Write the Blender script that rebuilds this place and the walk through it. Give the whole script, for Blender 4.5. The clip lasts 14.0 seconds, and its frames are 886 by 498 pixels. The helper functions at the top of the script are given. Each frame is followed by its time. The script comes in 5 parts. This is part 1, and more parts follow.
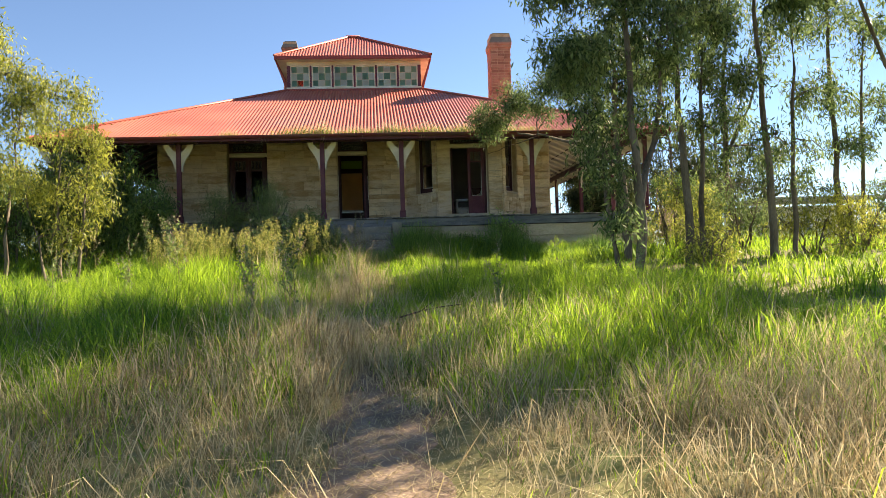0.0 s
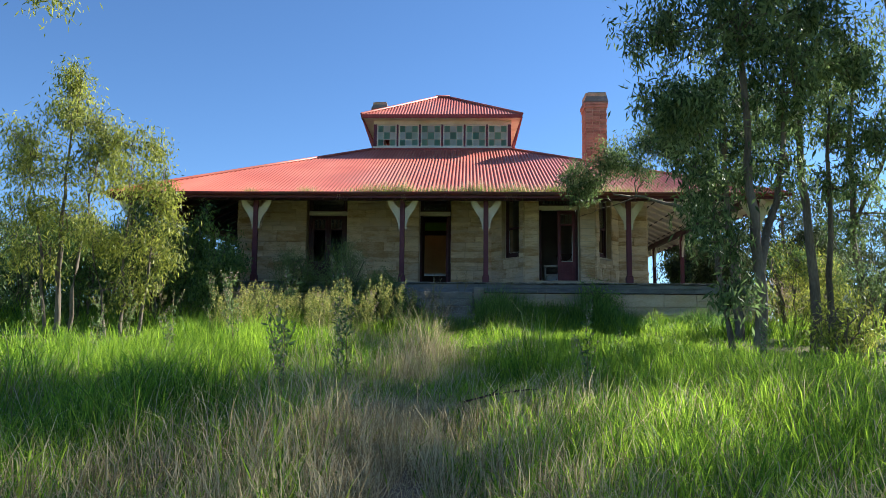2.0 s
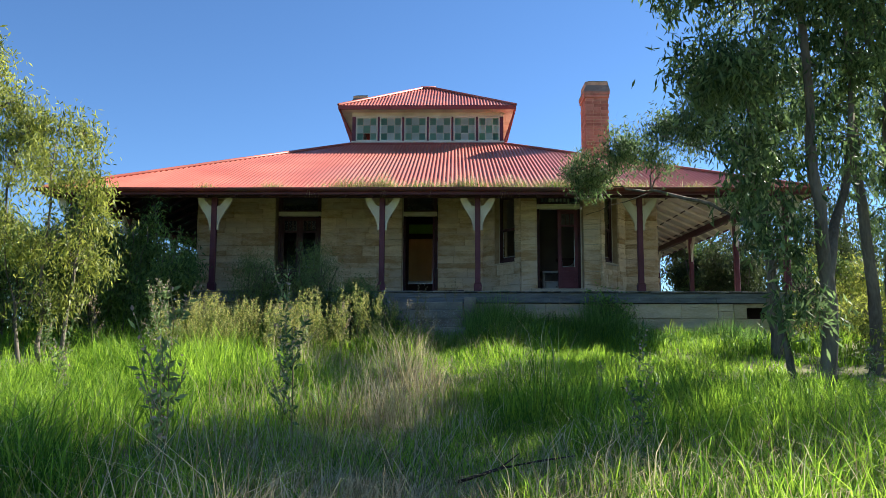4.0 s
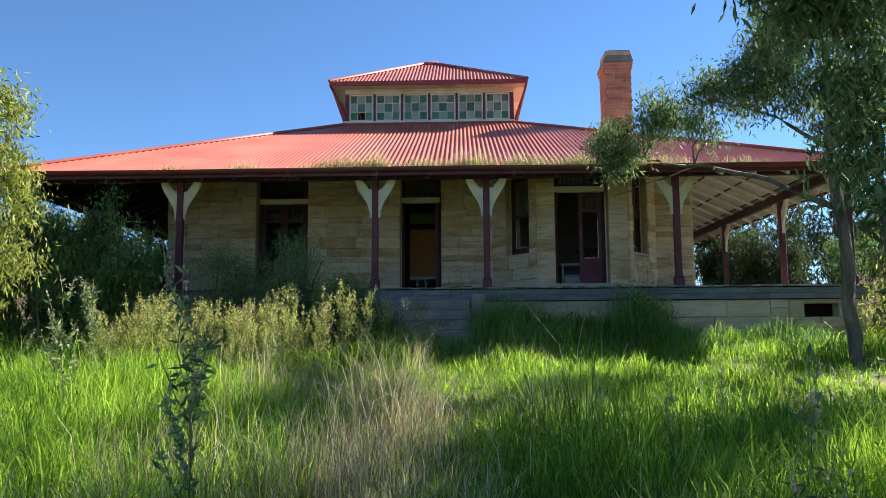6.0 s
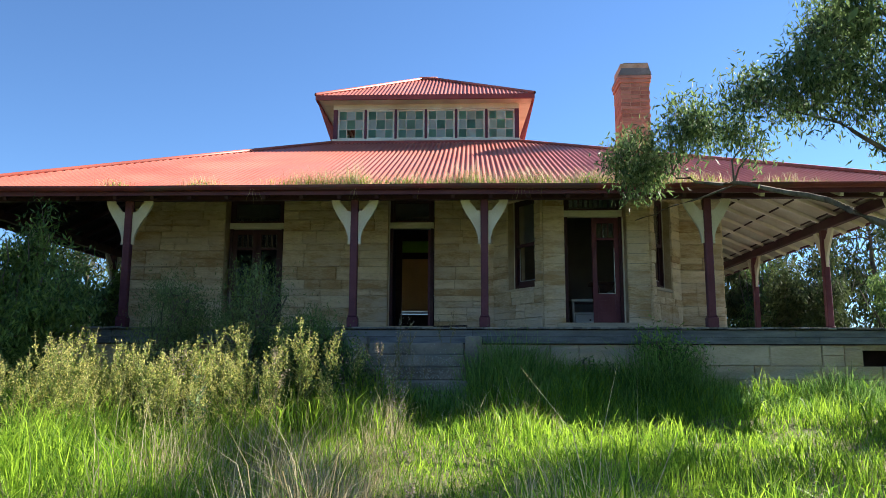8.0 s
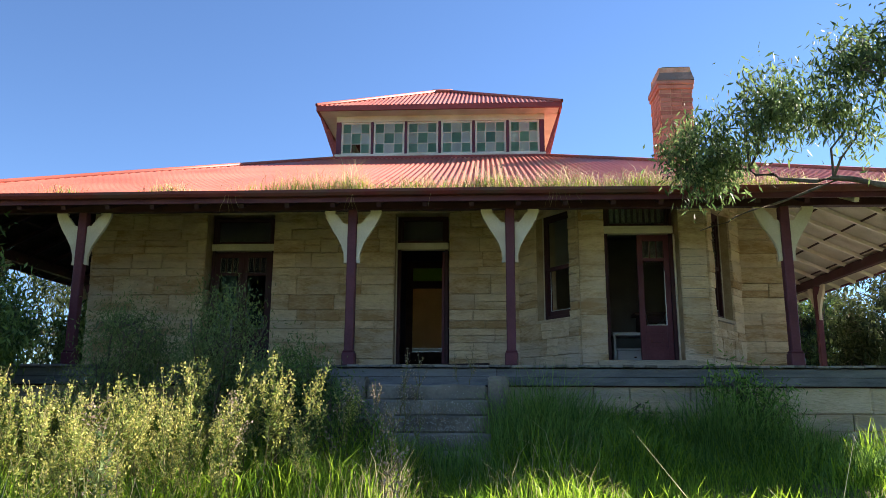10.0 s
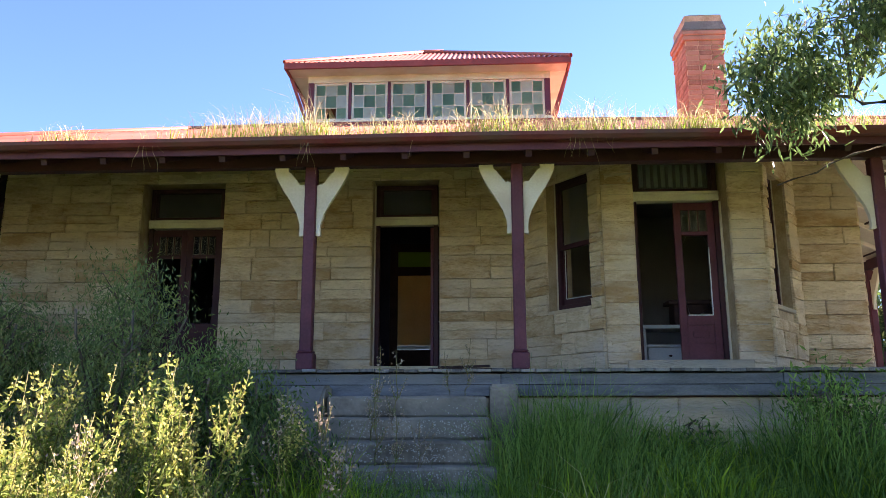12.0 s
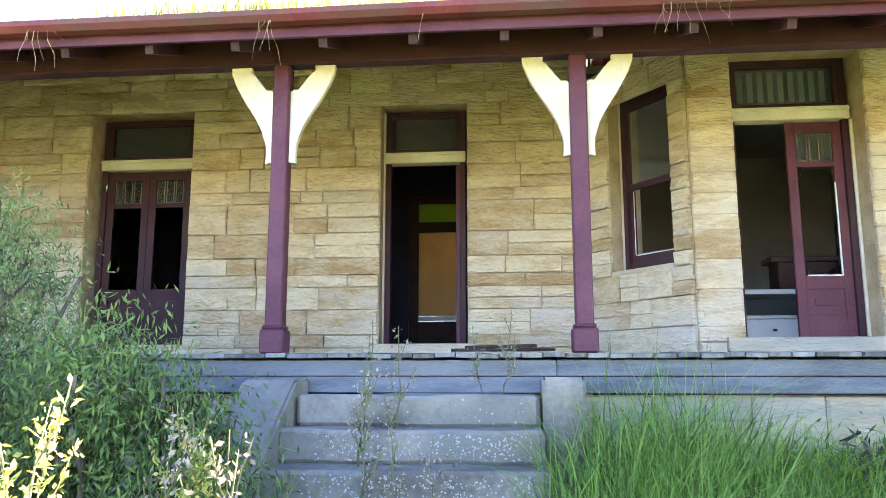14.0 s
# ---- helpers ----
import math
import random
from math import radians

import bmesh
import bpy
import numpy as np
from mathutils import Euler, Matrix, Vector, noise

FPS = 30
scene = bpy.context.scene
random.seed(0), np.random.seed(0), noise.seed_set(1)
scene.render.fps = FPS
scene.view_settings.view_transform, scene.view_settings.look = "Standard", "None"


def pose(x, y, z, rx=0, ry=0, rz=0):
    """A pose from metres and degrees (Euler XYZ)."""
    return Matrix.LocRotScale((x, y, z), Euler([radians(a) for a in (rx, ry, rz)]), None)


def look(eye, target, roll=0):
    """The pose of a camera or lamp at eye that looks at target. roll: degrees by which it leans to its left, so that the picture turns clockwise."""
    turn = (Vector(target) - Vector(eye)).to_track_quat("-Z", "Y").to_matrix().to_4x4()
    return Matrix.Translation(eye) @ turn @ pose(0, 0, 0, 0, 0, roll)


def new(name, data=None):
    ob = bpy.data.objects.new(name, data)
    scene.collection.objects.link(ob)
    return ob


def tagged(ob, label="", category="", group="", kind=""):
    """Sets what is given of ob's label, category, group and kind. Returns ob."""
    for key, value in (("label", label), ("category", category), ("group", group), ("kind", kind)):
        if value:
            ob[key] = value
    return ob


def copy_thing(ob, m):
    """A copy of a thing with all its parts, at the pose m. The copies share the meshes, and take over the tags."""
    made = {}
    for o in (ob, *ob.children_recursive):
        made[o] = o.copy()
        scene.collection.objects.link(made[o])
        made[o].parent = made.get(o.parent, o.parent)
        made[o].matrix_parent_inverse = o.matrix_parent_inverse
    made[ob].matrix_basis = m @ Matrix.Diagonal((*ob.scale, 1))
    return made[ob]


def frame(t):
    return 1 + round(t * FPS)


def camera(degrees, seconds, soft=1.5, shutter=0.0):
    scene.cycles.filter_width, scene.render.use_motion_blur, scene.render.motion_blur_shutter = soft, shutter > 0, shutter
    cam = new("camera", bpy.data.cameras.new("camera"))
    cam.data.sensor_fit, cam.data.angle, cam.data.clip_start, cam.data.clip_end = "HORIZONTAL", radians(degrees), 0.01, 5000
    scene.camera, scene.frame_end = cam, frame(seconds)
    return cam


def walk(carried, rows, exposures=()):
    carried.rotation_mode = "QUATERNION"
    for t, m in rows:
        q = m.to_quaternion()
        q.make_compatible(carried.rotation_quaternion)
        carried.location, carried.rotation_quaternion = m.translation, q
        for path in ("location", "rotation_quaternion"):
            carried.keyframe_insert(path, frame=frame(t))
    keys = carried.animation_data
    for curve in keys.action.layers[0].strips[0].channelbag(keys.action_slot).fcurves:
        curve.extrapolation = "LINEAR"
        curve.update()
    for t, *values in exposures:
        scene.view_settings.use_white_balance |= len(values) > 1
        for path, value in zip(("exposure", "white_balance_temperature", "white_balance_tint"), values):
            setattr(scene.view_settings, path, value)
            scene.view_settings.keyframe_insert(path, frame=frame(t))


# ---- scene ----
cam = camera(60.7, 14.0, soft=0.5)
PATH = [
    (0, (0.765, -0.037, 1.48), (0.937, 1.955, 1.524), -1.8),
    (0.5, (0.958, 0.175, 1.475), (0.986, 2.172, 1.591), -1.1),
    (1, (1.009, 0.465, 1.514), (0.955, 2.457, 1.682), -0.3),
    (1.5, (1.075, 0.955, 1.494), (0.997, 2.943, 1.695), 0.2),
    (2, (1.025, 1.491, 1.532), (0.96, 3.477, 1.755), 0.5),
    (2.5, (0.916, 2.065, 1.556), (0.871, 4.051, 1.794), 0.6),
    (3, (0.919, 2.699, 1.625), (0.887, 4.684, 1.867), 0.4),
    (5.5, (1.053, 5.78, 1.874), (1.008, 7.766, 2.108), -0.3),
    (6, (1.027, 6.399, 1.928), (0.975, 8.385, 2.157), -0.4),
    (6.5, (1.086, 6.935, 2.003), (1.035, 8.922, 2.224), -0.4),
    (7, (1.162, 7.453, 2.071), (1.109, 9.44, 2.3), -0.2),
    (7.5, (1.213, 8.003, 2.154), (1.153, 9.985, 2.414), 0.0),
    (8, (1.276, 8.586, 2.199), (1.202, 10.56, 2.51), 0.2),
    (10.5, (1.159, 11.46, 2.324), (1.043, 13.412, 2.744), 0.3),
    (11, (1.16, 12.04, 2.394), (1.05, 13.996, 2.794), 0.1),
    (11.5, (1.103, 12.694, 2.461), (0.998, 14.652, 2.858), -0.0),
    (12, (1.109, 13.369, 2.505), (1.01, 15.325, 2.91), -0.1),
    (12.5, (1.111, 13.962, 2.53), (0.997, 15.919, 2.929), -0.1),
    (13, (1.103, 14.557, 2.589), (0.969, 16.516, 2.97), -0.2),
    (13.5, (1.116, 15.156, 2.683), (0.955, 17.119, 3.032), -0.1),
    (14, (1.013, 15.791, 2.723), (0.83, 17.756, 3.047), -0.0),
]
walk(cam, [(t, look(eye, target, roll)) for t, eye, target, roll in PATH],
     exposures=[(0, 1.8, 8100, 16), (0.8, 1.5, 6800, 11), (1.5, 1.38, 6200, 9), (3, 1.4, 6150, 9), (8, 1.65, 6300, 10), (11, 2.1, 6850, 19), (12, 2.6, 6900, 25), (12.5, 2.95, 6850, 28), (13, 3.35, 6600, 28), (13.5, 3.9, 6550, 27), (14, 4.7, 6950, 28)])

# ---- world and sun ----
SUN = Vector((3.85, 2.4, 3.04)).normalized()
world = bpy.data.worlds.new("sky")
scene.world = world
world.use_nodes = True
wn = world.node_tree.nodes
sky = wn.new("ShaderNodeTexSky")
sky.sky_type = "NISHITA"
sky.sun_disc = False
sky.sun_elevation = math.asin(SUN.z)
sky.sun_rotation = math.atan2(SUN.x, SUN.y)
sky.altitude = 1500
sky.dust_density = 0.0
sky.ozone_density = 4.0
deep = wn.new("ShaderNodeMixRGB")
deep.blend_type = "MULTIPLY"
deep.inputs[0].default_value = 1.0
deep.inputs[2].default_value = (0.80, 0.94, 1.05, 1)
world.node_tree.links.new(sky.outputs[0], deep.inputs[1])
world.node_tree.links.new(deep.outputs[0], wn["Background"].inputs[0])
wn["Background"].inputs[1].default_value = 0.063
sun = new("sun", bpy.data.lights.new("sun", "SUN"))
sun.data.energy = 5.0
sun.data.angle = radians(0.5)
sun.data.color = (1.0, 0.93, 0.82)
sun.matrix_world = look(SUN * 50, (0, 0, 0))


# ---- materials ----
def mat(name, a, b, scale=4.0, rough=0.85, metal=0.0, bump=0.2, fine=40.0, stretch=(1, 1, 1), third=None, translucent=0.0, per_piece=0.0, per_island=0.0, spec=0.3, relief=0.02):
    """Two colours mixed by noise at two scales, with fine relief; third: a stain colour."""
    m = bpy.data.materials.new(name)
    m.use_nodes = True
    nt = m.node_tree
    n, l = nt.nodes, nt.links
    p = n["Principled BSDF"]
    p.inputs["Roughness"].default_value = rough
    p.inputs["Metallic"].default_value = metal
    p.inputs["Specular IOR Level"].default_value = spec
    co = n.new("ShaderNodeNewGeometry")
    mp = n.new("ShaderNodeMapping")
    mp.inputs["Scale"].default_value = stretch
    l.new(co.outputs["Position"], mp.inputs[0])
    big = n.new("ShaderNodeTexNoise")
    big.inputs["Scale"].default_value = scale
    big.inputs["Detail"].default_value = 6
    small = n.new("ShaderNodeTexNoise")
    small.inputs["Scale"].default_value = fine
    small.inputs["Detail"].default_value = 5
    l.new(mp.outputs[0], big.inputs[0])
    l.new(mp.outputs[0], small.inputs[0])
    add = n.new("ShaderNodeMath")
    add.operation = "MULTIPLY_ADD"
    l.new(small.outputs[0], add.inputs[0])
    add.inputs[1].default_value = 0.5
    l.new(big.outputs[0], add.inputs[2])
    fac = add.outputs[0]
    for amount, node, out in ((per_piece, "ShaderNodeObjectInfo", "Random"), (per_island, "ShaderNodeNewGeometry", "Random Per Island")):
        if amount:
            src = n.new(node)
            more = n.new("ShaderNodeMath")
            more.operation = "MULTIPLY_ADD"
            sub = n.new("ShaderNodeMath")
            sub.operation = "SUBTRACT"
            l.new(src.outputs[out], sub.inputs[0])
            sub.inputs[1].default_value = 0.5
            l.new(sub.outputs[0], more.inputs[0])
            more.inputs[1].default_value = amount
            l.new(fac, more.inputs[2])
            fac = more.outputs[0]
    ramp = n.new("ShaderNodeValToRGB")
    ramp.color_ramp.elements[0].position, ramp.color_ramp.elements[1].position = 0.5, 0.95
    ramp.color_ramp.elements[0].color, ramp.color_ramp.elements[1].color = (*a, 1), (*b, 1)
    l.new(fac, ramp.inputs[0])
    colour = ramp.outputs[0]
    if third:
        st = n.new("ShaderNodeTexNoise")
        st.inputs["Scale"].default_value = scale * 0.45
        st.inputs["Detail"].default_value = 8
        l.new(mp.outputs[0], st.inputs[0])
        sr = n.new("ShaderNodeValToRGB")
        sr.color_ramp.elements[0].position, sr.color_ramp.elements[1].position = 0.5, 0.68
        l.new(st.outputs[0], sr.inputs[0])
        mx = n.new("ShaderNodeMixRGB")
        l.new(sr.outputs[0], mx.inputs[0])
        l.new(colour, mx.inputs[1])
        mx.inputs[2].default_value = (*third, 1)
        colour = mx.outputs[0]
    l.new(colour, p.inputs["Base Color"])
    if bump:
        bp = n.new("ShaderNodeBump")
        bp.inputs["Strength"].default_value = bump
        bp.inputs["Distance"].default_value = relief
        l.new(add.outputs[0], bp.inputs["Height"])
        l.new(bp.outputs[0], p.inputs["Normal"])
    if translucent:
        tr = n.new("ShaderNodeBsdfTranslucent")
        l.new(colour, tr.inputs[0])
        ms = n.new("ShaderNodeMixShader")
        ms.inputs[0].default_value = translucent
        l.new(p.outputs[0], ms.inputs[1])
        l.new(tr.outputs[0], ms.inputs[2])
        l.new(ms.outputs[0], n["Material Output"].inputs[0])
    return m


STONE = mat("sandstone", (0.48, 0.32, 0.165), (0.80, 0.66, 0.46), 2.4, 0.95, bump=1.0, fine=15, stretch=(1, 1, 3), third=(0.68, 0.57, 0.44), per_piece=0.42, relief=0.08)
STONE_PALE = mat("dressed_sandstone", (0.48, 0.36, 0.22), (0.70, 0.57, 0.41), 1.2, 0.95, relief=0.05, bump=0.8, fine=14, stretch=(1, 1, 4), third=(0.36, 0.33, 0.28), per_piece=0.3)
MORTAR = mat("mortar", (0.36, 0.26, 0.15), (0.54, 0.43, 0.29), 5, 0.95)
STEP = mat("step_stone", (0.14, 0.12, 0.095), (0.33, 0.295, 0.24), 3, 0.95, bump=0.6, fine=25, third=(0.20, 0.19, 0.16), per_piece=0.3)
LICHEN = mat("lichen", (0.36, 0.36, 0.33), (0.5, 0.5, 0.46), 9, 0.95)
ROOF = mat("red_roof_paint", (0.40, 0.075, 0.045), (0.56, 0.15, 0.095), 0.7, 0.5, bump=0.05, third=(0.44, 0.13, 0.09), spec=0.4)
MAROON = mat("maroon_paint", (0.08, 0.02, 0.034), (0.14, 0.04, 0.06), 3, 0.55, bump=0.15, third=(0.12, 0.04, 0.05))
# maroon darkened for the frames, leaves, beam and rafters that stand in shade
DARK_MAROON = mat("dark_shaded_maroon", (0.035, 0.012, 0.018), (0.07, 0.022, 0.032), 3, 0.6, bump=0.15, third=(0.06, 0.03, 0.03))
RED_TRIM = mat("red_trim", (0.22, 0.04, 0.035), (0.33, 0.075, 0.06), 3, 0.55, bump=0.1)
GUTTER = mat("weathered_gutter_paint", (0.13, 0.025, 0.028), (0.22, 0.05, 0.05), 3, 0.6, bump=0.2, third=(0.12, 0.06, 0.05))
CREAM = mat("cream_paint", (0.60, 0.55, 0.43), (0.76, 0.72, 0.60), 2.5, 0.6, bump=0.1, third=(0.55, 0.48, 0.36))
BOARD = mat("grey_boards", (0.11, 0.105, 0.10), (0.30, 0.29, 0.27), 2.5, 0.9, bump=0.6, fine=30, stretch=(6, 1, 1), per_piece=0.5)
FASCIA = mat("grey_fascia", (0.10, 0.11, 0.12), (0.22, 0.23, 0.24), 2.5, 0.85, bump=0.4, fine=30, stretch=(1, 6, 6), per_piece=0.3)
BRICK = mat("chimney_brick", (0.24, 0.125, 0.085), (0.40, 0.235, 0.165), 6, 0.95, bump=0.6, third=(0.42, 0.25, 0.17), per_piece=0.5)
INNER = mat("plaster", (0.26, 0.25, 0.25), (0.38, 0.36, 0.35), 1.5, 0.9)
HALL = mat("dark_blue_walls", (0.018, 0.018, 0.04), (0.04, 0.04, 0.075), 2, 0.8)
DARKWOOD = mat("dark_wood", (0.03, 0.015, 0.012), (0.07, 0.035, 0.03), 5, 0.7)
TAN = mat("tan_blind", (0.62, 0.46, 0.26), (0.76, 0.59, 0.37), 2, 0.8, translucent=0.85)
LIME = mat("green_pane", (0.30, 0.45, 0.08), (0.36, 0.50, 0.12), 3, 0.3, translucent=0.75, bump=0)
WHITE = mat("white_paint", (0.62, 0.66, 0.68), (0.78, 0.80, 0.80), 4, 0.5)
IRON = mat("grey_steel", (0.25, 0.27, 0.28), (0.42, 0.44, 0.45), 3, 0.5, metal=0.4)
SOIL = mat("soil_and_litter", (0.13, 0.135, 0.05), (0.27, 0.24, 0.11), 1.2, 1.0, bump=0.8, fine=18, third=(0.10, 0.16, 0.04))
BARE = mat("trodden_earth", (0.17, 0.12, 0.085), (0.33, 0.25, 0.18), 2.2, 1.0, bump=0.8, fine=22)
GRASS = mat("green_grass", (0.10, 0.21, 0.02), (0.37, 0.54, 0.05), 0.6, 0.5, bump=0, translucent=0.62, per_island=0.8)
LUSH = mat("lush_grass", (0.07, 0.16, 0.03), (0.27, 0.44, 0.10), 0.8, 0.6, bump=0, translucent=0.45, per_island=0.9)
STRAW = mat("dry_grass", (0.30, 0.235, 0.12), (0.66, 0.56, 0.34), 0.8, 0.7, bump=0, translucent=0.45, per_island=1.0)
GUM = mat("gum_leaves", (0.05, 0.09, 0.03), (0.20, 0.28, 0.10), 1.0, 0.5, bump=0, translucent=0.55, per_island=0.8, spec=0.3)
YGUM = mat("young_gum_leaves", (0.11, 0.15, 0.03), (0.42, 0.44, 0.08), 1.0, 0.5, bump=0, translucent=0.55, per_island=0.6, spec=0.4)
SHRUB = mat("shrub_leaves", (0.05, 0.10, 0.03), (0.20, 0.30, 0.08), 1.2, 0.55, bump=0, translucent=0.4, per_island=0.6)
WEED = mat("weed_leaves", (0.13, 0.19, 0.04), (0.34, 0.40, 0.10), 1.5, 0.7, bump=0, translucent=0.45, per_island=0.6)
SEED = mat("weed_heads", (0.40, 0.40, 0.09), (0.66, 0.60, 0.20), 2, 0.8, bump=0, translucent=0.4, per_island=0.6)
DRYHEAD = mat("dry_heads", (0.30, 0.22, 0.16), (0.50, 0.40, 0.32), 2, 0.9, bump=0, translucent=0.3, per_island=0.6)
GREYLEAF = mat("grey_green_leaves", (0.08, 0.14, 0.045), (0.27, 0.35, 0.13), 1.5, 0.7, bump=0, translucent=0.4, per_island=0.6)
BARK = mat("gum_bark", (0.06, 0.048, 0.036), (0.19, 0.16, 0.12), 3, 0.95, bump=0.8, fine=20, stretch=(2, 2, 0.5))
STALK = mat("stalk", (0.12, 0.12, 0.04), (0.26, 0.22, 0.10), 6, 0.9, bump=0)
FAR = mat("far_foliage", (0.03, 0.05, 0.018), (0.10, 0.13, 0.05), 0.8, 0.8, bump=0, translucent=0.3, per_island=0.6)


def glass_mat(name, tint, cloudy):
    m = bpy.data.materials.new(name)
    m.use_nodes = True
    p = m.node_tree.nodes["Principled BSDF"]
    p.inputs["Base Color"].default_value = (*tint, 1)
    p.inputs["Roughness"].default_value = 0.08 + cloudy * 0.5
    p.inputs["Transmission Weight"].default_value = 1 - cloudy
    nz = m.node_tree.nodes.new("ShaderNodeTexNoise")
    nz.inputs["Scale"].default_value = 3
    bp = m.node_tree.nodes.new("ShaderNodeBump")
    bp.inputs["Strength"].default_value = 0.05
    m.node_tree.links.new(nz.outputs[0], bp.inputs["Height"])
    m.node_tree.links.new(bp.outputs[0], p.inputs["Normal"])
    return m


CLEAR = glass_mat("old_glass", (0.85, 0.9, 0.9), 0.05)
# grey film put into the broken panes to stand for reflection on the glass
GREY_FILM = glass_mat("grey_film_glass", (0.34, 0.36, 0.40), 0.4)
PANE_PALE = mat("obscured_glass", (0.60, 0.70, 0.64), (0.78, 0.84, 0.79), 2, 0.3, bump=0, translucent=0.7, per_piece=0.5)
PANE_GREEN = mat("green_obscured_glass", (0.20, 0.40, 0.30), (0.34, 0.56, 0.42), 2, 0.3, bump=0, translucent=0.7, per_piece=0.5)


# ---- builders ----
def mesh_of(name, bm, m, smooth=False):
    me = bpy.data.meshes.new(name)
    bm.normal_update()
    bm.to_mesh(me)
    bm.free()
    me.materials.append(m)
    if smooth:
        me.shade_smooth()
    return me


def part(name, me, parent=None, at=None):
    ob = new(name, me)
    if parent:
        ob.parent = parent
    if at is not None:
        ob.matrix_basis = at
    return ob


def add_box(bm, x0, x1, y0, y1, z0, z1, bevel=0.0, turn=None):
    m = Matrix.Translation(((x0 + x1) / 2, (y0 + y1) / 2, (z0 + z1) / 2)) @ Matrix.Diagonal((x1 - x0, y1 - y0, z1 - z0, 1))
    made = bmesh.ops.create_cube(bm, size=1, matrix=(turn @ m) if turn else m)
    if bevel:
        edges = list({e for v in made["verts"] for e in v.link_edges})
        bmesh.ops.bevel(bm, geom=edges, offset=bevel, segments=1, affect="EDGES")


def boxes(name, m, rows, parent=None, bevel=0.0, at=None):
    bm = bmesh.new()
    for r in rows:
        add_box(bm, *r, bevel=bevel)
    return part(name, mesh_of(name, bm, m), parent, at)


def add_prism(bm, outline, depth, matrix):
    """An outline in x and z, given depth along y."""
    a = [bm.verts.new(matrix @ Vector((x, 0, z))) for x, z in outline]
    b = [bm.verts.new(matrix @ Vector((x, depth, z))) for x, z in outline]
    bm.faces.new(a)
    bm.faces.new(b[::-1])
    for i in range(len(a)):
        bm.faces.new((a[i - 1], b[i - 1], b[i], a[i]))


def add_tube(bm, points, radii, sides=6):
    rings = []
    for i, p in enumerate(points):
        d = (points[min(i + 1, len(points) - 1)] - points[max(i - 1, 0)]).normalized()
        u = d.orthogonal().normalized()
        v = d.cross(u)
        rings.append([bm.verts.new(p + radii[i] * (math.cos(a) * u + math.sin(a) * v)) for a in [k * math.tau / sides for k in range(sides)]])
    for r, q in zip(rings, rings[1:]):
        best = min(range(sides), key=lambda s: (q[s].co - r[0].co).length)
        q[:] = q[best:] + q[:best]
        for k in range(sides):
            bm.faces.new((r[k - 1], r[k], q[k], q[k - 1]))
    bm.faces.new(rings[-1])


def raw_mesh(name, verts, sizes, loops, m):
    """A mesh from arrays: corners of each face counted in sizes."""
    me = bpy.data.meshes.new(name)
    me.vertices.add(len(verts))
    me.vertices.foreach_set("co", np.asarray(verts, np.float32).ravel())
    me.loops.add(len(loops))
    me.loops.foreach_set("vertex_index", np.asarray(loops, np.int32))
    me.polygons.add(len(sizes))
    me.polygons.foreach_set("loop_start", np.concatenate(([0], np.cumsum(sizes)[:-1])).astype(np.int32))
    me.update(calc_edges=True)
    me.materials.append(m)
    return me


RNG = np.random.default_rng(7)


def blades_mesh(name, base, height, width, lean, m, droop=0.35):
    """Curved tapering blades that rise from base points."""
    n = len(base)
    a, f = RNG.uniform(0, math.tau, n), RNG.uniform(0, math.tau, n)
    side = np.stack([np.cos(f), np.sin(f), np.zeros(n)], 1) * (width / 2)[:, None]
    go = np.stack([np.cos(a), np.sin(a), np.zeros(n)], 1) * (height * lean)[:, None]
    up = np.stack([np.zeros(n), np.zeros(n), height], 1)
    mid = base + up * 0.6 + go * 0.35
    tip = base + up * (1 - droop * np.minimum(lean, 1.2))[:, None] + go
    v = np.stack([base - side, base + side, mid + side * 0.75, mid - side * 0.75, tip], 1).reshape(-1, 3)
    k = (np.arange(n) * 5)[:, None]
    loops = (k + np.array([0, 1, 2, 3, 3, 2, 4])).ravel()
    return raw_mesh(name, v, np.tile([4, 3], n), loops, m)


def leaves_mesh(name, base, way, length, width, m):
    """Pointed leaves, folded a little along the middle."""
    n = len(base)
    way = way / np.linalg.norm(way, axis=1, keepdims=True)
    r = RNG.normal(size=(n, 3))
    side = np.cross(way, r)
    side /= np.linalg.norm(side, axis=1, keepdims=True)
    w, l = (width / 2)[:, None], length[:, None]
    v = np.stack([base, base + way * l * 0.45 + side * w, base + way * l, base + way * l * 0.45 - side * w], 1).reshape(-1, 3)
    loops = ((np.arange(n) * 4)[:, None] + np.array([0, 1, 2, 3])).ravel()
    return raw_mesh(name, v, np.full(n, 4), loops, m)


GY = [-60, 0, 3, 6, 8.6, 11.5, 14, 16, 20, 22, 400]
GZ = [0.0, 0.03, 0.17, 0.46, 0.74, 0.88, 1.08, 1.27, 1.68, 1.75, 1.75]


def ground_z(x, y):
    x, y = np.asarray(x, float), np.asarray(y, float)
    bumps = 0.05 * np.sin(x * 1.3 + 0.7 * y) * np.sin(y * 0.9 - 0.4 * x) + 0.03 * np.sin(2.7 * x + 1) * np.sin(2.1 * y)
    near = np.clip(1.6 - np.hypot(x - 0.5, y - 9) / 40, 0, 1)
    return np.interp(y, GY, GZ) + bumps * near


def path_x(y):
    return 0.75 + 0.12 * np.sin(np.asarray(y) * 0.5)


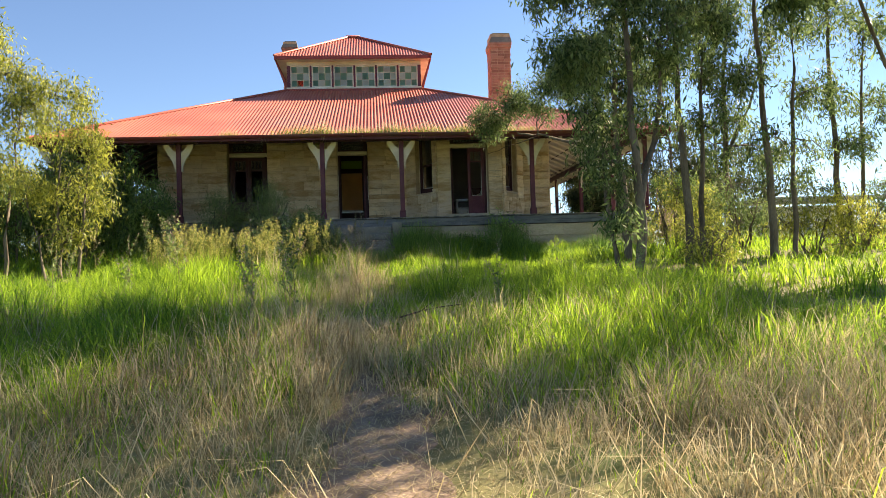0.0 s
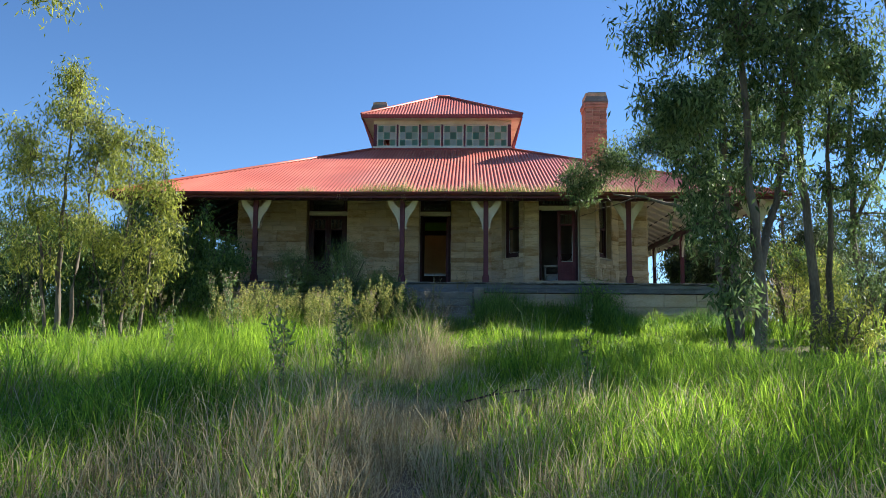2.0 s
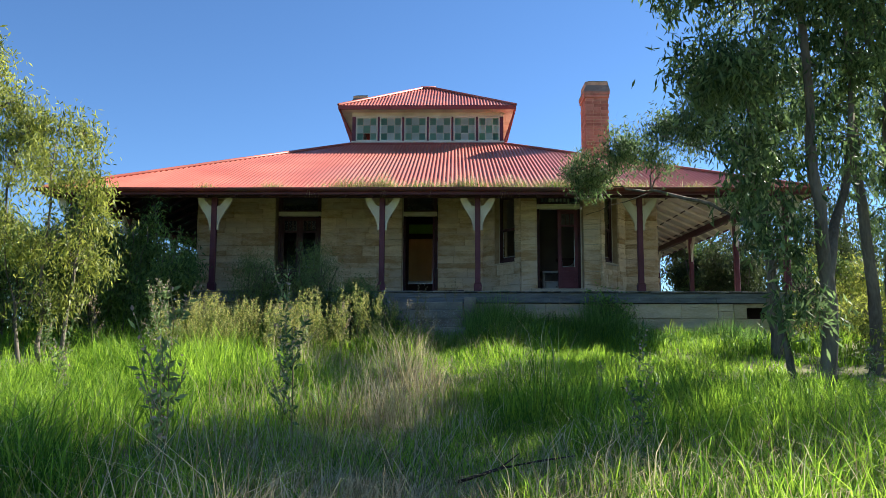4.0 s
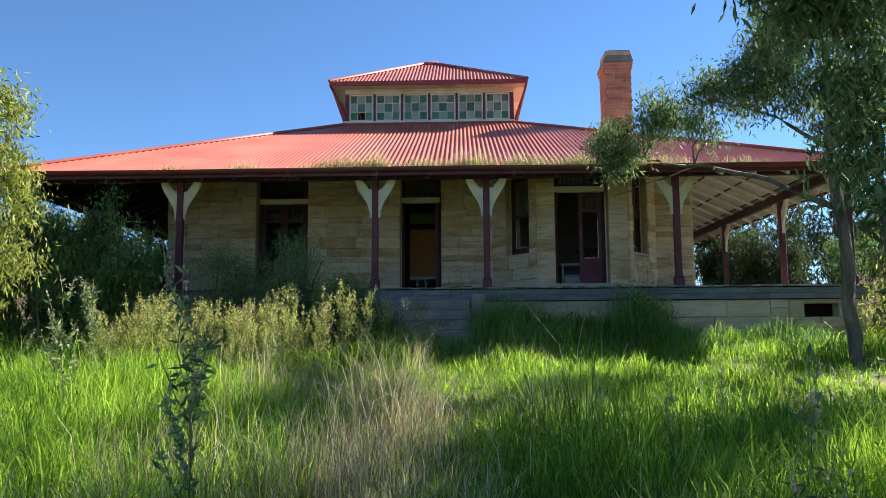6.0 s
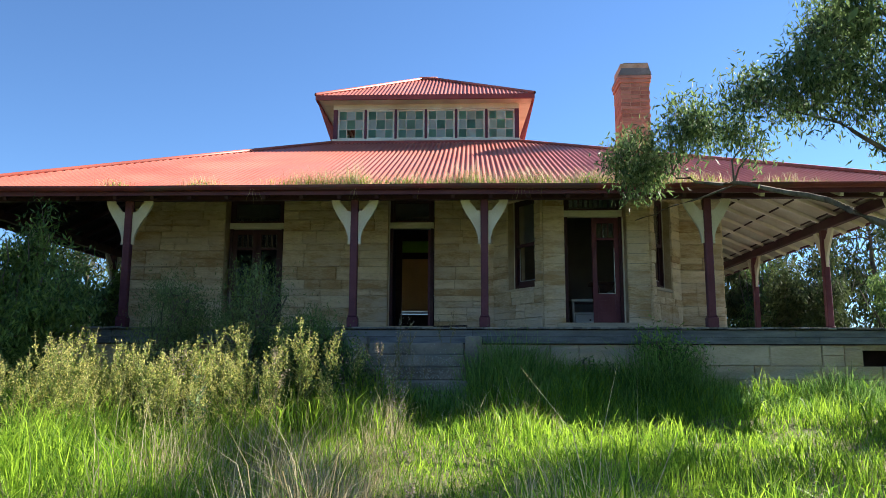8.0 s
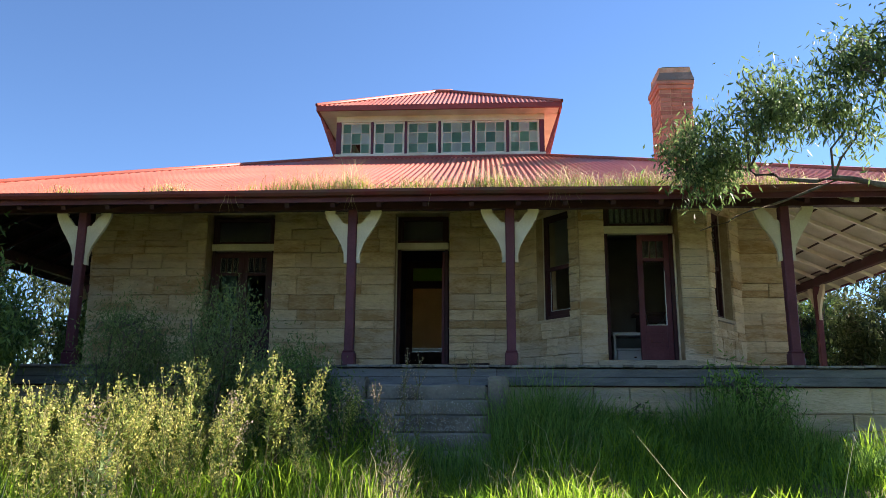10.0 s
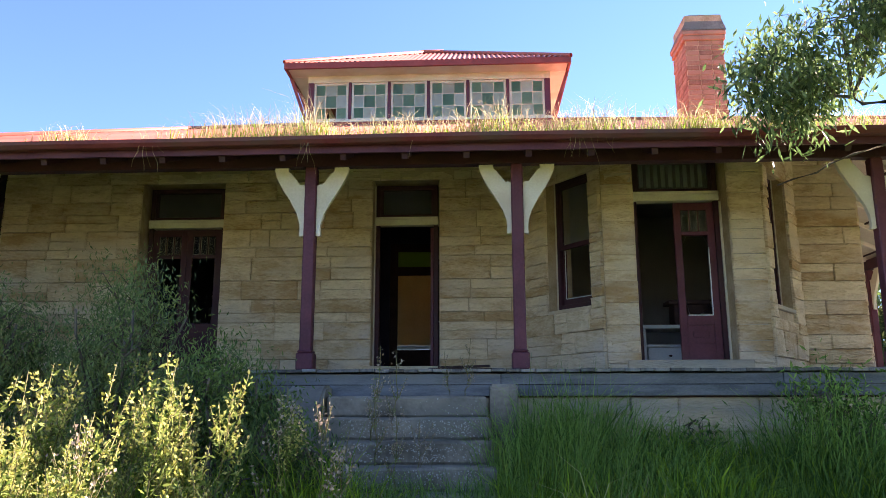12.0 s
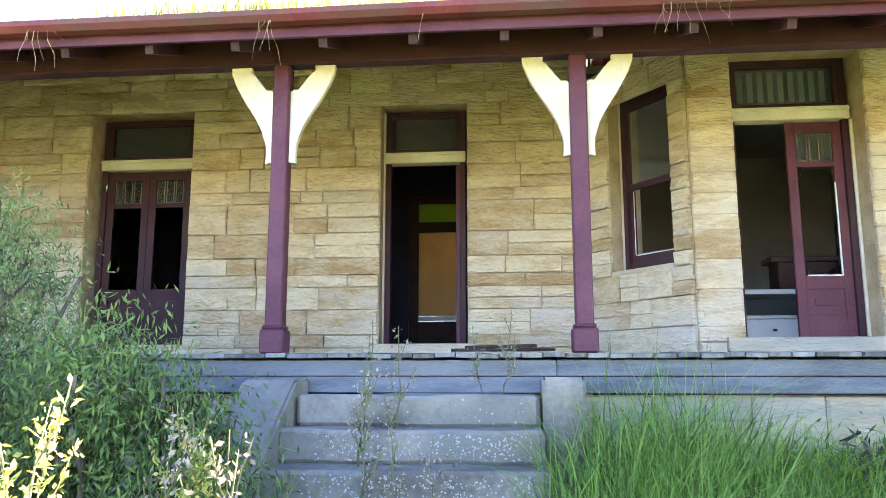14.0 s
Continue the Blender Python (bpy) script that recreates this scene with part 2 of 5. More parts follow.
# ---- ground ----
def make_ground():
    xs = np.concatenate([-np.geomspace(1500, 26, 12), np.linspace(-25, 25, 101), np.geomspace(26, 1500, 12)])
    ys = np.concatenate([-np.geomspace(1500, 12, 10), np.linspace(-10, 40, 101), np.geomspace(42, 3000, 14)])
    X, Y = np.meshgrid(xs, ys)
    v = np.stack([X, Y, ground_z(X, Y)], -1).reshape(-1, 3)
    w, h = len(xs), len(ys)
    i = (np.arange(h - 1)[:, None] * w + np.arange(w - 1)).ravel()
    loops = np.stack([i, i + 1, i + w + 1, i + w], 1).ravel()
    me = raw_mesh("ground", v, np.full(len(i), 4), loops, SOIL)
    me.shade_smooth()
    tagged(new("ground", me), "rough paddock soil with leaf litter under long grass", "ground", kind="structure")
    # the trodden track: a ribbon just above the soil
    n, k = 60, 8
    yy = np.linspace(2.6, 6.9, n)
    rows = []
    for y in yy:
        half = np.interp(y, [2.6, 3.3, 4.4, 5.4, 6.9], [0.05, 0.3, 0.42, 0.36, 0.05]) * (1 + 0.25 * math.sin(y * 5.1) + 0.15 * math.sin(y * 11))
        for u in np.linspace(-1, 1, k):
            x = path_x(y) - 0.1 + half * u
            rows.append((x, y, ground_z(x, y) + 0.02 * (1 - u * u) - 0.004 * abs(u)))
    i = (np.arange(n - 1)[:, None] * k + np.arange(k - 1)).ravel()
    me = raw_mesh("path", np.array(rows), np.full(len(i), 4), np.stack([i, i + 1, i + k + 1, i + k], 1).ravel(), BARE)
    me.shade_smooth()
    tagged(new("path", me), "narrow bare earth track trodden through dry grass", "path", kind="structure")


make_ground()

# ---- the house: its plan ----
WALL_Y, DECK_Y, POST_Y, EAVE_Y = 23.8, 20.85, 21.1, 20.5
EAVE_X0, EAVE_X1, EAVE_YB, EAVE_Z = -8.3, 9.05, 39.0, 5.12
TOP_X0, TOP_X1, TOP_Y0, TOP_Y1, TOP_Z = -2.3, 2.52, 27.45, 32.05, 7.96
HOUSE_X0, HOUSE_X1 = -5.85, 6.3
DECK_Z = 2.84
CEIL_Z = 6.0


def roof_piece(name, a0, a1, b0, b1, place, m, wave=0.1, amp=0.016, lower=0.0, per=6):
    """A corrugated slope: eave runs from a0 to a1, top from b0 to b1; place(a, s) gives the point at s from eave (0) to top (1)."""
    n = int(abs(a1 - a0) / wave * per)
    verts, steps = [], 5
    for i in range(n + 1):
        a = a0 + (a1 - a0) * i / n
        top = 1.0
        if (a - a0) / (a1 - a0) < (b0 - a0) / (a1 - a0):
            top = (a - a0) / (b0 - a0)
        elif (a - a1) / (a0 - a1) < (b1 - a1) / (a0 - a1):
            top = (a - a1) / (b1 - a1)
        ripple = amp * math.cos(math.tau * i / per)
        for k in range(steps):
            p = place(a, top * k / (steps - 1))
            verts.append((p[0], p[1], p[2] + ripple - lower + 0.012 * noise.noise(Vector((p[0] * 0.6, p[1] * 0.6, 0)))))
    i = (np.arange(n)[:, None] * steps + np.arange(steps - 1)).ravel()
    me = raw_mesh(name, np.array(verts), np.full(len(i), 4), np.stack([i, i + steps, i + steps + 1, i + 1], 1).ravel(), m)
    me.shade_smooth()
    return me


def lerp(a, b, s):
    return a + (b - a) * s


def make_house_roof():
    root = tagged(new("roof"), "red painted corrugated iron hipped veranda roof with weeds in the gutter", "roof", kind="structure")
    z = lambda s: lerp(EAVE_Z, TOP_Z, s)
    part("roof_sheet", roof_piece("roof_sheet", EAVE_X0, EAVE_X1, TOP_X0, TOP_X1, lambda a, s: (a, lerp(EAVE_Y, TOP_Y0, s), z(s)), ROOF), root)
    part("roof_sheet", roof_piece("roof_sheet", EAVE_Y, EAVE_YB, TOP_Y0, TOP_Y1, lambda a, s: (lerp(EAVE_X1, TOP_X1, s), a, z(s)), ROOF), root)
    part("roof_sheet", roof_piece("roof_sheet", EAVE_Y, EAVE_YB, TOP_Y0, TOP_Y1, lambda a, s: (lerp(EAVE_X0, TOP_X0, s), a, z(s)), ROOF), root)
    part("roof_sheet", roof_piece("roof_sheet", EAVE_X0, EAVE_X1, TOP_X0, TOP_X1, lambda a, s: (a, lerp(EAVE_YB, TOP_Y1, s), z(s)), ROOF), root)
    bm = bmesh.new()
    for ex, ey, tx, ty in ((EAVE_X0, EAVE_Y, TOP_X0, TOP_Y0), (EAVE_X1, EAVE_Y, TOP_X1, TOP_Y0), (EAVE_X0, EAVE_YB, TOP_X0, TOP_Y1), (EAVE_X1, EAVE_YB, TOP_X1, TOP_Y1)):
        add_tube(bm, [Vector((ex, ey, EAVE_Z + 0.02)), Vector((lerp(ex, tx, 0.5), lerp(ey, ty, 0.5), lerp(EAVE_Z, TOP_Z, 0.5) + 0.025)), Vector((tx, ty, TOP_Z + 0.02))], [0.045] * 3, 8)
    part("hip_capping", mesh_of("hip_capping", bm, ROOF, True), root)
    # half-round gutter on the four eaves
    bm = bmesh.new()
    prof = [(-0.11, 0.0), (-0.125, -0.005), (-0.12, -0.04), (-0.085, -0.075), (-0.02, -0.08), (0.0, -0.02), (-0.015, -0.02), (-0.03, -0.06), (-0.08, -0.055), (-0.10, -0.03)]
    for (x0, y0), (x1, y1) in (((EAVE_X0, EAVE_Y), (EAVE_X1, EAVE_Y)), ((EAVE_X1, EAVE_Y), (EAVE_X1, EAVE_YB)), ((EAVE_X0, EAVE_YB), (EAVE_X0, EAVE_Y))):
        length = math.hypot(x1 - x0, y1 - y0)
        m = Matrix.Translation((x0, y0, EAVE_Z)) @ Matrix.Rotation(math.atan2(y1 - y0, x1 - x0), 4, "Z")
        ends = [[bm.verts.new(m @ Vector((s, p, q + 0.012 * noise.noise(Vector((s * 0.4, x0, y0)))))) for p, q in prof] for s in np.linspace(-0.14, length + 0.14, 30)]
        for r, q in zip(ends, ends[1:]):
            for k in range(len(prof)):
                bm.faces.new((r[k - 1], q[k - 1], q[k], r[k]))
        bm.faces.new(ends[0])
        bm.faces.new(ends[-1][::-1])
    part("gutter", mesh_of("gutter", bm, GUTTER), root)
    # fascia behind the gutter
    boxes("fascia", MAROON, [(EAVE_X0, EAVE_X1, EAVE_Y + 0.02, EAVE_Y + 0.05, 4.98, 5.1), (EAVE_X1 - 0.05, EAVE_X1 - 0.02, EAVE_Y + 0.06, EAVE_YB, 4.98, 5.1), (EAVE_X0 + 0.02, EAVE_X0 + 0.05, EAVE_Y + 0.06, EAVE_YB, 4.98, 5.1)], root)
    # boarded soffit of the veranda, under the iron
    bm = bmesh.new()
    s1, dz = 0.62, 0.10
    q = lambda x, y, s: bm.verts.new((x, y, lerp(EAVE_Z, TOP_Z, s) - dz))
    e, t = 0.06, s1
    ring0 = [q(EAVE_X0 + e, EAVE_Y + e, 0), q(EAVE_X1 - e, EAVE_Y + e, 0), q(EAVE_X1 - e, EAVE_YB - e, 0), q(EAVE_X0 + e, EAVE_YB - e, 0)]
    ring1 = [q(lerp(EAVE_X0, TOP_X0, t), lerp(EAVE_Y, TOP_Y0, t), t), q(lerp(EAVE_X1, TOP_X1, t), lerp(EAVE_Y, TOP_Y0, t), t), q(lerp(EAVE_X1, TOP_X1, t), lerp(EAVE_YB, TOP_Y1, t), t), q(lerp(EAVE_X0, TOP_X0, t), lerp(EAVE_YB, TOP_Y1, t), t)]
    for k in range(4):
        bm.faces.new((ring0[k - 1], ring1[k - 1], ring1[k], ring0[k]))
    bmesh.ops.solidify(bm, geom=bm.faces[:], thickness=0.012)
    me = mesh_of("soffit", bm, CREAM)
    # all but the east slope go dark wood, veranda shade put into the colour
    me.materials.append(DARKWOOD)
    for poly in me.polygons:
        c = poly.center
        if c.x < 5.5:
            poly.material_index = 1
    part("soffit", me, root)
    # rafters and cross battens below the soffit
    bm = bmesh.new()

    def stick(a, b, w, h):
        d = b - a
        m = Matrix.Translation(a) @ d.to_track_quat("X", "Z").to_matrix().to_4x4()
        add_box(bm, 0, d.length, -w / 2, w / 2, -h, 0, turn=m)

    run = TOP_Y0 - EAVE_Y
    x = EAVE_X0 + 0.6
    while x < EAVE_X1 - 0.3:
        s = min(0.5, (x - EAVE_X0) / (TOP_X0 - EAVE_X0) * 0.98, (EAVE_X1 - x) / (EAVE_X1 - TOP_X1) * 0.98)
        stick(Vector((x, EAVE_Y + 0.06, EAVE_Z - dz - 0.012)), Vector((x, EAVE_Y + run * s, lerp(EAVE_Z, TOP_Z, s) - dz - 0.012)), 0.06, 0.085)
        x += 0.62
    y = EAVE_Y + 0.7
    while y < EAVE_YB - 4:
        s = min(0.45, (y - EAVE_Y) / (TOP_Y0 - EAVE_Y) * 0.98)
        for ex, tx in ((EAVE_X0, TOP_X0), (EAVE_X1, TOP_X1)):
            g = 0.06 if tx > ex else -0.06
            stick(Vector((ex + g, y, EAVE_Z - dz - 0.012)), Vector((lerp(ex, tx, s), y, lerp(EAVE_Z, TOP_Z, s) - dz - 0.012)), 0.05, 0.07)
        y += 0.75
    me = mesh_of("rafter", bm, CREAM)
    # west of the cream east side, a darkened maroon carries the shade
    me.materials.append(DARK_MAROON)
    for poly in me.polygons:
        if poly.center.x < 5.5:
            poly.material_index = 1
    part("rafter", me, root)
    bm = bmesh.new()
    for ex, tx in ((EAVE_X0, TOP_X0), (EAVE_X1, TOP_X1)):
        for s in (0.1, 0.2, 0.3, 0.4):
            xx, zz = lerp(ex, tx, s), lerp(EAVE_Z, TOP_Z, s) - dz - 0.014
            add_box(bm, xx - 0.012, xx + 0.012, lerp(EAVE_Y, TOP_Y0, s) + 0.1, EAVE_YB - 5, zz - 0.03, zz)
    part("cover_strip", mesh_of("cover_strip", bm, DARKWOOD), root)


make_house_roof()


def make_lantern():
    root = tagged(new("roof_lantern"), "glazed roof lantern with coloured panes under a red corrugated cap", "roof lantern", kind="structure")
    x0, x1, y0, y1, z0, z1 = TOP_X0, TOP_X1, TOP_Y0, TOP_Y1, TOP_Z - 0.02, 8.86
    ex0, ex1, ey0, ey1, ez = -2.70, 2.90, 27.02, 32.5, 9.10
    ax0, ax1, ay, az = -0.12, 0.2, 29.72, 10.56
    z = lambda s: lerp(ez, az, s)
    for me in (roof_piece("cap_sheet", ex0, ex1, ax0, ax1, lambda a, s: (a, lerp(ey0, ay, s), z(s)), ROOF),
               roof_piece("cap_sheet", ex0, ex1, ax0, ax1, lambda a, s: (a, lerp(ey1, ay, s), z(s)), ROOF),
               roof_piece("cap_sheet", ey0, ey1, ay - 0.01, ay + 0.01, lambda a, s: (lerp(ex0, ax0, s), a, z(s)), ROOF),
               roof_piece("cap_sheet", ey0, ey1, ay - 0.01, ay + 0.01, lambda a, s: (lerp(ex1, ax1, s), a, z(s)), ROOF)):
        part("cap_sheet", me, root)
    bm = bmesh.new()
    for ex, ey, tx in ((ex0, ey0, ax0), (ex1, ey0, ax1), (ex0, ey1, ax0), (ex1, ey1, ax1)):
        add_tube(bm, [Vector((ex, ey, ez + 0.02)), Vector((tx, ay, az + 0.03))], [0.045, 0.045], 8)
    add_tube(bm, [Vector((ax0 - 0.1, ay, az + 0.03)), Vector((ax1 + 0.1, ay, az + 0.03))], [0.06, 0.06], 8)
    part("hip_capping", mesh_of("hip_capping", bm, ROOF, True), root)
    boxes("fascia", RED_TRIM, [(ex0, ex1, ey0, ey0 + 0.05, ez - 0.12, ez), (ex0, ex1, ey1 - 0.05, ey1, ez - 0.12, ez), (ex0, ex0 + 0.05, ey0 + 0.052, ey1 - 0.052, ez - 0.12, ez), (ex1 - 0.05, ex1, ey0 + 0.052, ey1 - 0.052, ez - 0.12, ez)], root)
    # raking brackets at the corners and sloping soffit boards
    bm = bmesh.new()
    for cx, ox in ((x0, ex0 + 0.06), (x1, ex1 - 0.06)):
        for t in np.linspace(0, 1, 7):
            yy = lerp(y0, y1, t)
            a, b = Vector((cx, yy, z0 + 0.1)), Vector((ox, yy, ez - 0.1))
            d = b - a
            add_box(bm, 0, d.length, -0.02, 0.02, -0.06, 0, turn=Matrix.Translation(a) @ d.to_track_quat("X", "Z").to_matrix().to_4x4())
    part("strut", mesh_of("strut", bm, RED_TRIM), root)
    boxes("soffit", CREAM, [(ex0 + 0.06, ex1 - 0.06, ey0 + 0.06, y0 + 0.02, ez - 0.1, ez - 0.08), (ex0 + 0.06, x0 + 0.02, y0 + 0.03, ey1 - 0.06, ez - 0.1, ez - 0.08), (x1 - 0.02, ex1 - 0.06, y0 + 0.03, ey1 - 0.06, ez - 0.1, ez - 0.08)], root)
    # sill, head and posts on four sides
    bm = bmesh.new()
    for yy in (y0, y1 - 0.1):
        add_box(bm, x0 - 0.03, x1 + 0.03, yy - 0.04, yy + 0.12, z0 + 0.06, z0 + 0.12, 0.008)
        add_box(bm, x0 - 0.01, x1 + 0.01, yy, yy + 0.1, z1, ez - 0.1)
    for xx in (x0, x1 - 0.1):
        add_box(bm, xx, xx + 0.1, y0 + 0.13, y1 - 0.15, z0 + 0.06, z0 + 0.12)
        add_box(bm, xx, xx + 0.1, y0 + 0.11, y1 - 0.11, z1, ez - 0.1)
    part("frame", mesh_of("frame", bm, CREAM), root)
    boxes("kerb", RED_TRIM, [(x0 - 0.05, x1 + 0.05, y0 - 0.06, y0 + 0.1, z0 - 0.06, z0 + 0.058), (x0 - 0.05, x0 + 0.1, y0 + 0.11, y1, z0 - 0.06, z0 + 0.058), (x1 - 0.1, x1 + 0.05, y0 + 0.11, y1, z0 - 0.06, z0 + 0.058)], root)
    bm = bmesh.new()
    n = 6
    for i in range(n + 1):
        xx = lerp(x0 + 0.05, x1 - 0.05, i / n)
        w = 0.055 if i in (0, n) else 0.028
        add_box(bm, xx - w, xx + w, y0 + 0.005, y0 + 0.09, z0 + 0.122, z1)
        add_box(bm, xx - w, xx + w, y1 - 0.09, y1 - 0.005, z0 + 0.122, z1)
        if 0 < i < n:
            yy = lerp(y0 + 0.05, y1 - 0.05, i / n)
            add_box(bm, x0, x0 + 0.09, yy - 0.028, yy + 0.028, z0 + 0.122, z1)
            add_box(bm, x1 - 0.09, x1, yy - 0.028, yy + 0.028, z0 + 0.122, z1)
    part("mullion", mesh_of("mullion", bm, MAROON), root)
    # sashes: white bars and nine panes each, green at corners and centre
    def sash(origin, along, width, broken):
        turn = Matrix.Translation(origin) @ Matrix.Rotation(along, 4, "Z")
        bm = bmesh.new()
        h = z1 - z0 - 0.125
        for k in range(4):
            c = 0.022 if k in (0, 3) else 0.008
            u = lerp(c, width - c, k / 3)
            add_box(bm, u - c, u + c, 0, 0.03, 0, h)
            v = lerp(c, h - c, k / 3)
            add_box(bm, 0.045, width - 0.045, 0.004, 0.026, v - c, v + c)
        sash_ob = part("sash", mesh_of("sash", bm, CREAM), root, turn)
        pw, ph = width / 3, h / 3
        for i in range(3):
            for j in range(3):
                if (i, j) in broken:
                    continue
                ob = part("pane", PANES[(i + j) % 2], sash_ob, Matrix.Translation((pw * i, 0.012, ph * j)) @ Matrix.Diagonal((pw, 1, ph, 1)))
    for i in range(n):
        a, b = lerp(x0 + 0.05, x1 - 0.05, i / n) + 0.034, lerp(x0 + 0.05, x1 - 0.05, (i + 1) / n) - 0.034
        if i == 0:
            a += 0.025
        if i == n - 1:
            b -= 0.025
        sash(Vector((a, y0 + 0.03, z0 + 0.124)), 0, b - a, {0: [(1, 0)], 2: []}.get(i, []))
        sash(Vector((b, y1 - 0.03, z0 + 0.124)), math.pi, b - a, [])
        a, b = lerp(y0 + 0.05, y1 - 0.05, i / n) + 0.034, lerp(y0 + 0.05, y1 - 0.05, (i + 1) / n) - 0.034
        sash(Vector((x1 - 0.03, a, z0 + 0.124)), math.pi / 2, b - a, [])
        sash(Vector((x0 + 0.03, b, z0 + 0.124)), -math.pi / 2, b - a, [])


def pane_mesh(m):
    bm = bmesh.new()
    add_box(bm, 0.01, 0.99, 0, 0.006, 0.01, 0.99)
    return mesh_of("pane", bm, m)


PANES = [pane_mesh(PANE_GREEN), pane_mesh(PANE_PALE)]
make_lantern()


def make_chimney(x0, x1, y0, y1, z0, z1, label, fine=True):
    root = tagged(new("chimney"), label, "chimney", kind="structure")
    boxes("core", MORTAR, [(x0 + 0.012, x1 - 0.012, y0 + 0.012, y1 - 0.012, z0, z1 - 0.02)], root)
    bm = bmesh.new()
    w = (x1 - x0) / 3
    add_box(bm, -w / 2 + 0.006, w / 2 - 0.006, -0.05, 0.05, -0.044, 0.044, 0.006)
    me = mesh_of("brick", bm, BRICK)
    rows = int((z1 - z0 - 0.45) / 0.1)
    for r in range(rows):
        z = z0 + 0.05 + r * 0.1
        sh = 0.07 * w if r % 2 else -0.07 * w
        for i in range(3):
            part("brick", me, root, pose(x0 + w * (i + 0.5) + sh * 0.5, y0 + 0.05 + RNG.normal(0, 0.003), z))
        d = (y1 - y0) / 3
        for i in range(3):
            for xx in (x0 + 0.05, x1 - 0.05):
                part("brick", me, root, pose(xx + RNG.normal(0, 0.003), y0 + 0.06 + d * (i + 0.5) + sh * 0.2, z, 0, 0, 90) @ Matrix.Diagonal((d / w * 0.98, 1, 1, 1)))
    zc = z0 + rows * 0.1
    bm = bmesh.new()
    add_box(bm, x0 - 0.04, x1 + 0.03, y0 - 0.03, y1 + 0.03, zc + 0.003, zc + 0.1, 0.012)
    add_box(bm, x0 - 0.06, x1 + 0.045, y0 - 0.045, y1 + 0.045, zc + 0.102, zc + 0.2, 0.012)
    part("corbel", mesh_of("corbel", bm, BRICK), root)
    bm = bmesh.new()
    a, b = zc + 0.202, z1 + 0.02
    low = [bm.verts.new((x, y, a)) for x, y in ((x0 - 0.06, y0 - 0.05), (x1 + 0.05, y0 - 0.05), (x1 + 0.05, y1 + 0.05), (x0 - 0.06, y1 + 0.05))]
    top = [bm.verts.new((x, y, b)) for x, y in ((x0 + 0.1, y0 + 0.06), (x1 - 0.02, y0 + 0.06), (x1 - 0.02, y1 - 0.06), (x0 + 0.1, y1 - 0.06))]
    bm.faces.new(top)
    for k in range(4):
        bm.faces.new((low[k - 1], low[k], top[k], top[k - 1]))
    part("weathering", mesh_of("weathering", bm, STEP), root)


make_chimney(5.05, 5.77, 26.9, 27.75, 6.3, 9.84, "weathered orange brick chimney with a corbelled cap")
make_chimney(-3.1, -2.5, 33.2, 33.9, 7.0, 11.48, "old brick chimney behind the roof lantern with a stone cap")


# ---- walls ----
def wall_frame(ax, ay, bx, by):
    """A frame with x along the wall from a to b, -y out of its face."""
    return Matrix.Translation((ax, ay, 0)) @ Matrix.Rotation(math.atan2(by - ay, bx - ax), 4, "Z")


STONES = {}


def stone_mesh(w, h, m):
    key = (round(w / 0.06), round(h / 0.03), m.name)
    if key not in STONES:
        bm = bmesh.new()
        add_box(bm, -0.5, 0.5, 0, 1, -0.5, 0.5)
        front = [f for f in bm.faces if f.normal.y < -0.5]
        bmesh.ops.inset_individual(bm, faces=front, thickness=0.035)
        for f in bm.faces:
            if f.normal.y < -0.9 and all(abs(v.co.x) < 0.49 for v in f.verts):
                p = bmesh.ops.poke(bm, faces=[f], offset=0)
                for v in p["verts"]:
                    v.co.y -= 0.25
                    v.co.x += RNG.uniform(-0.3, 0.3)
                    v.co.z += RNG.uniform(-0.3, 0.3)
                break
        for v in bm.verts:
            if v.co.y < 0.1 and abs(v.co.x) < 0.49:
                v.co.y -= RNG.uniform(0.0, 0.55)
        STONES[key] = mesh_of("stone", bm, m)
    return STONES[key]


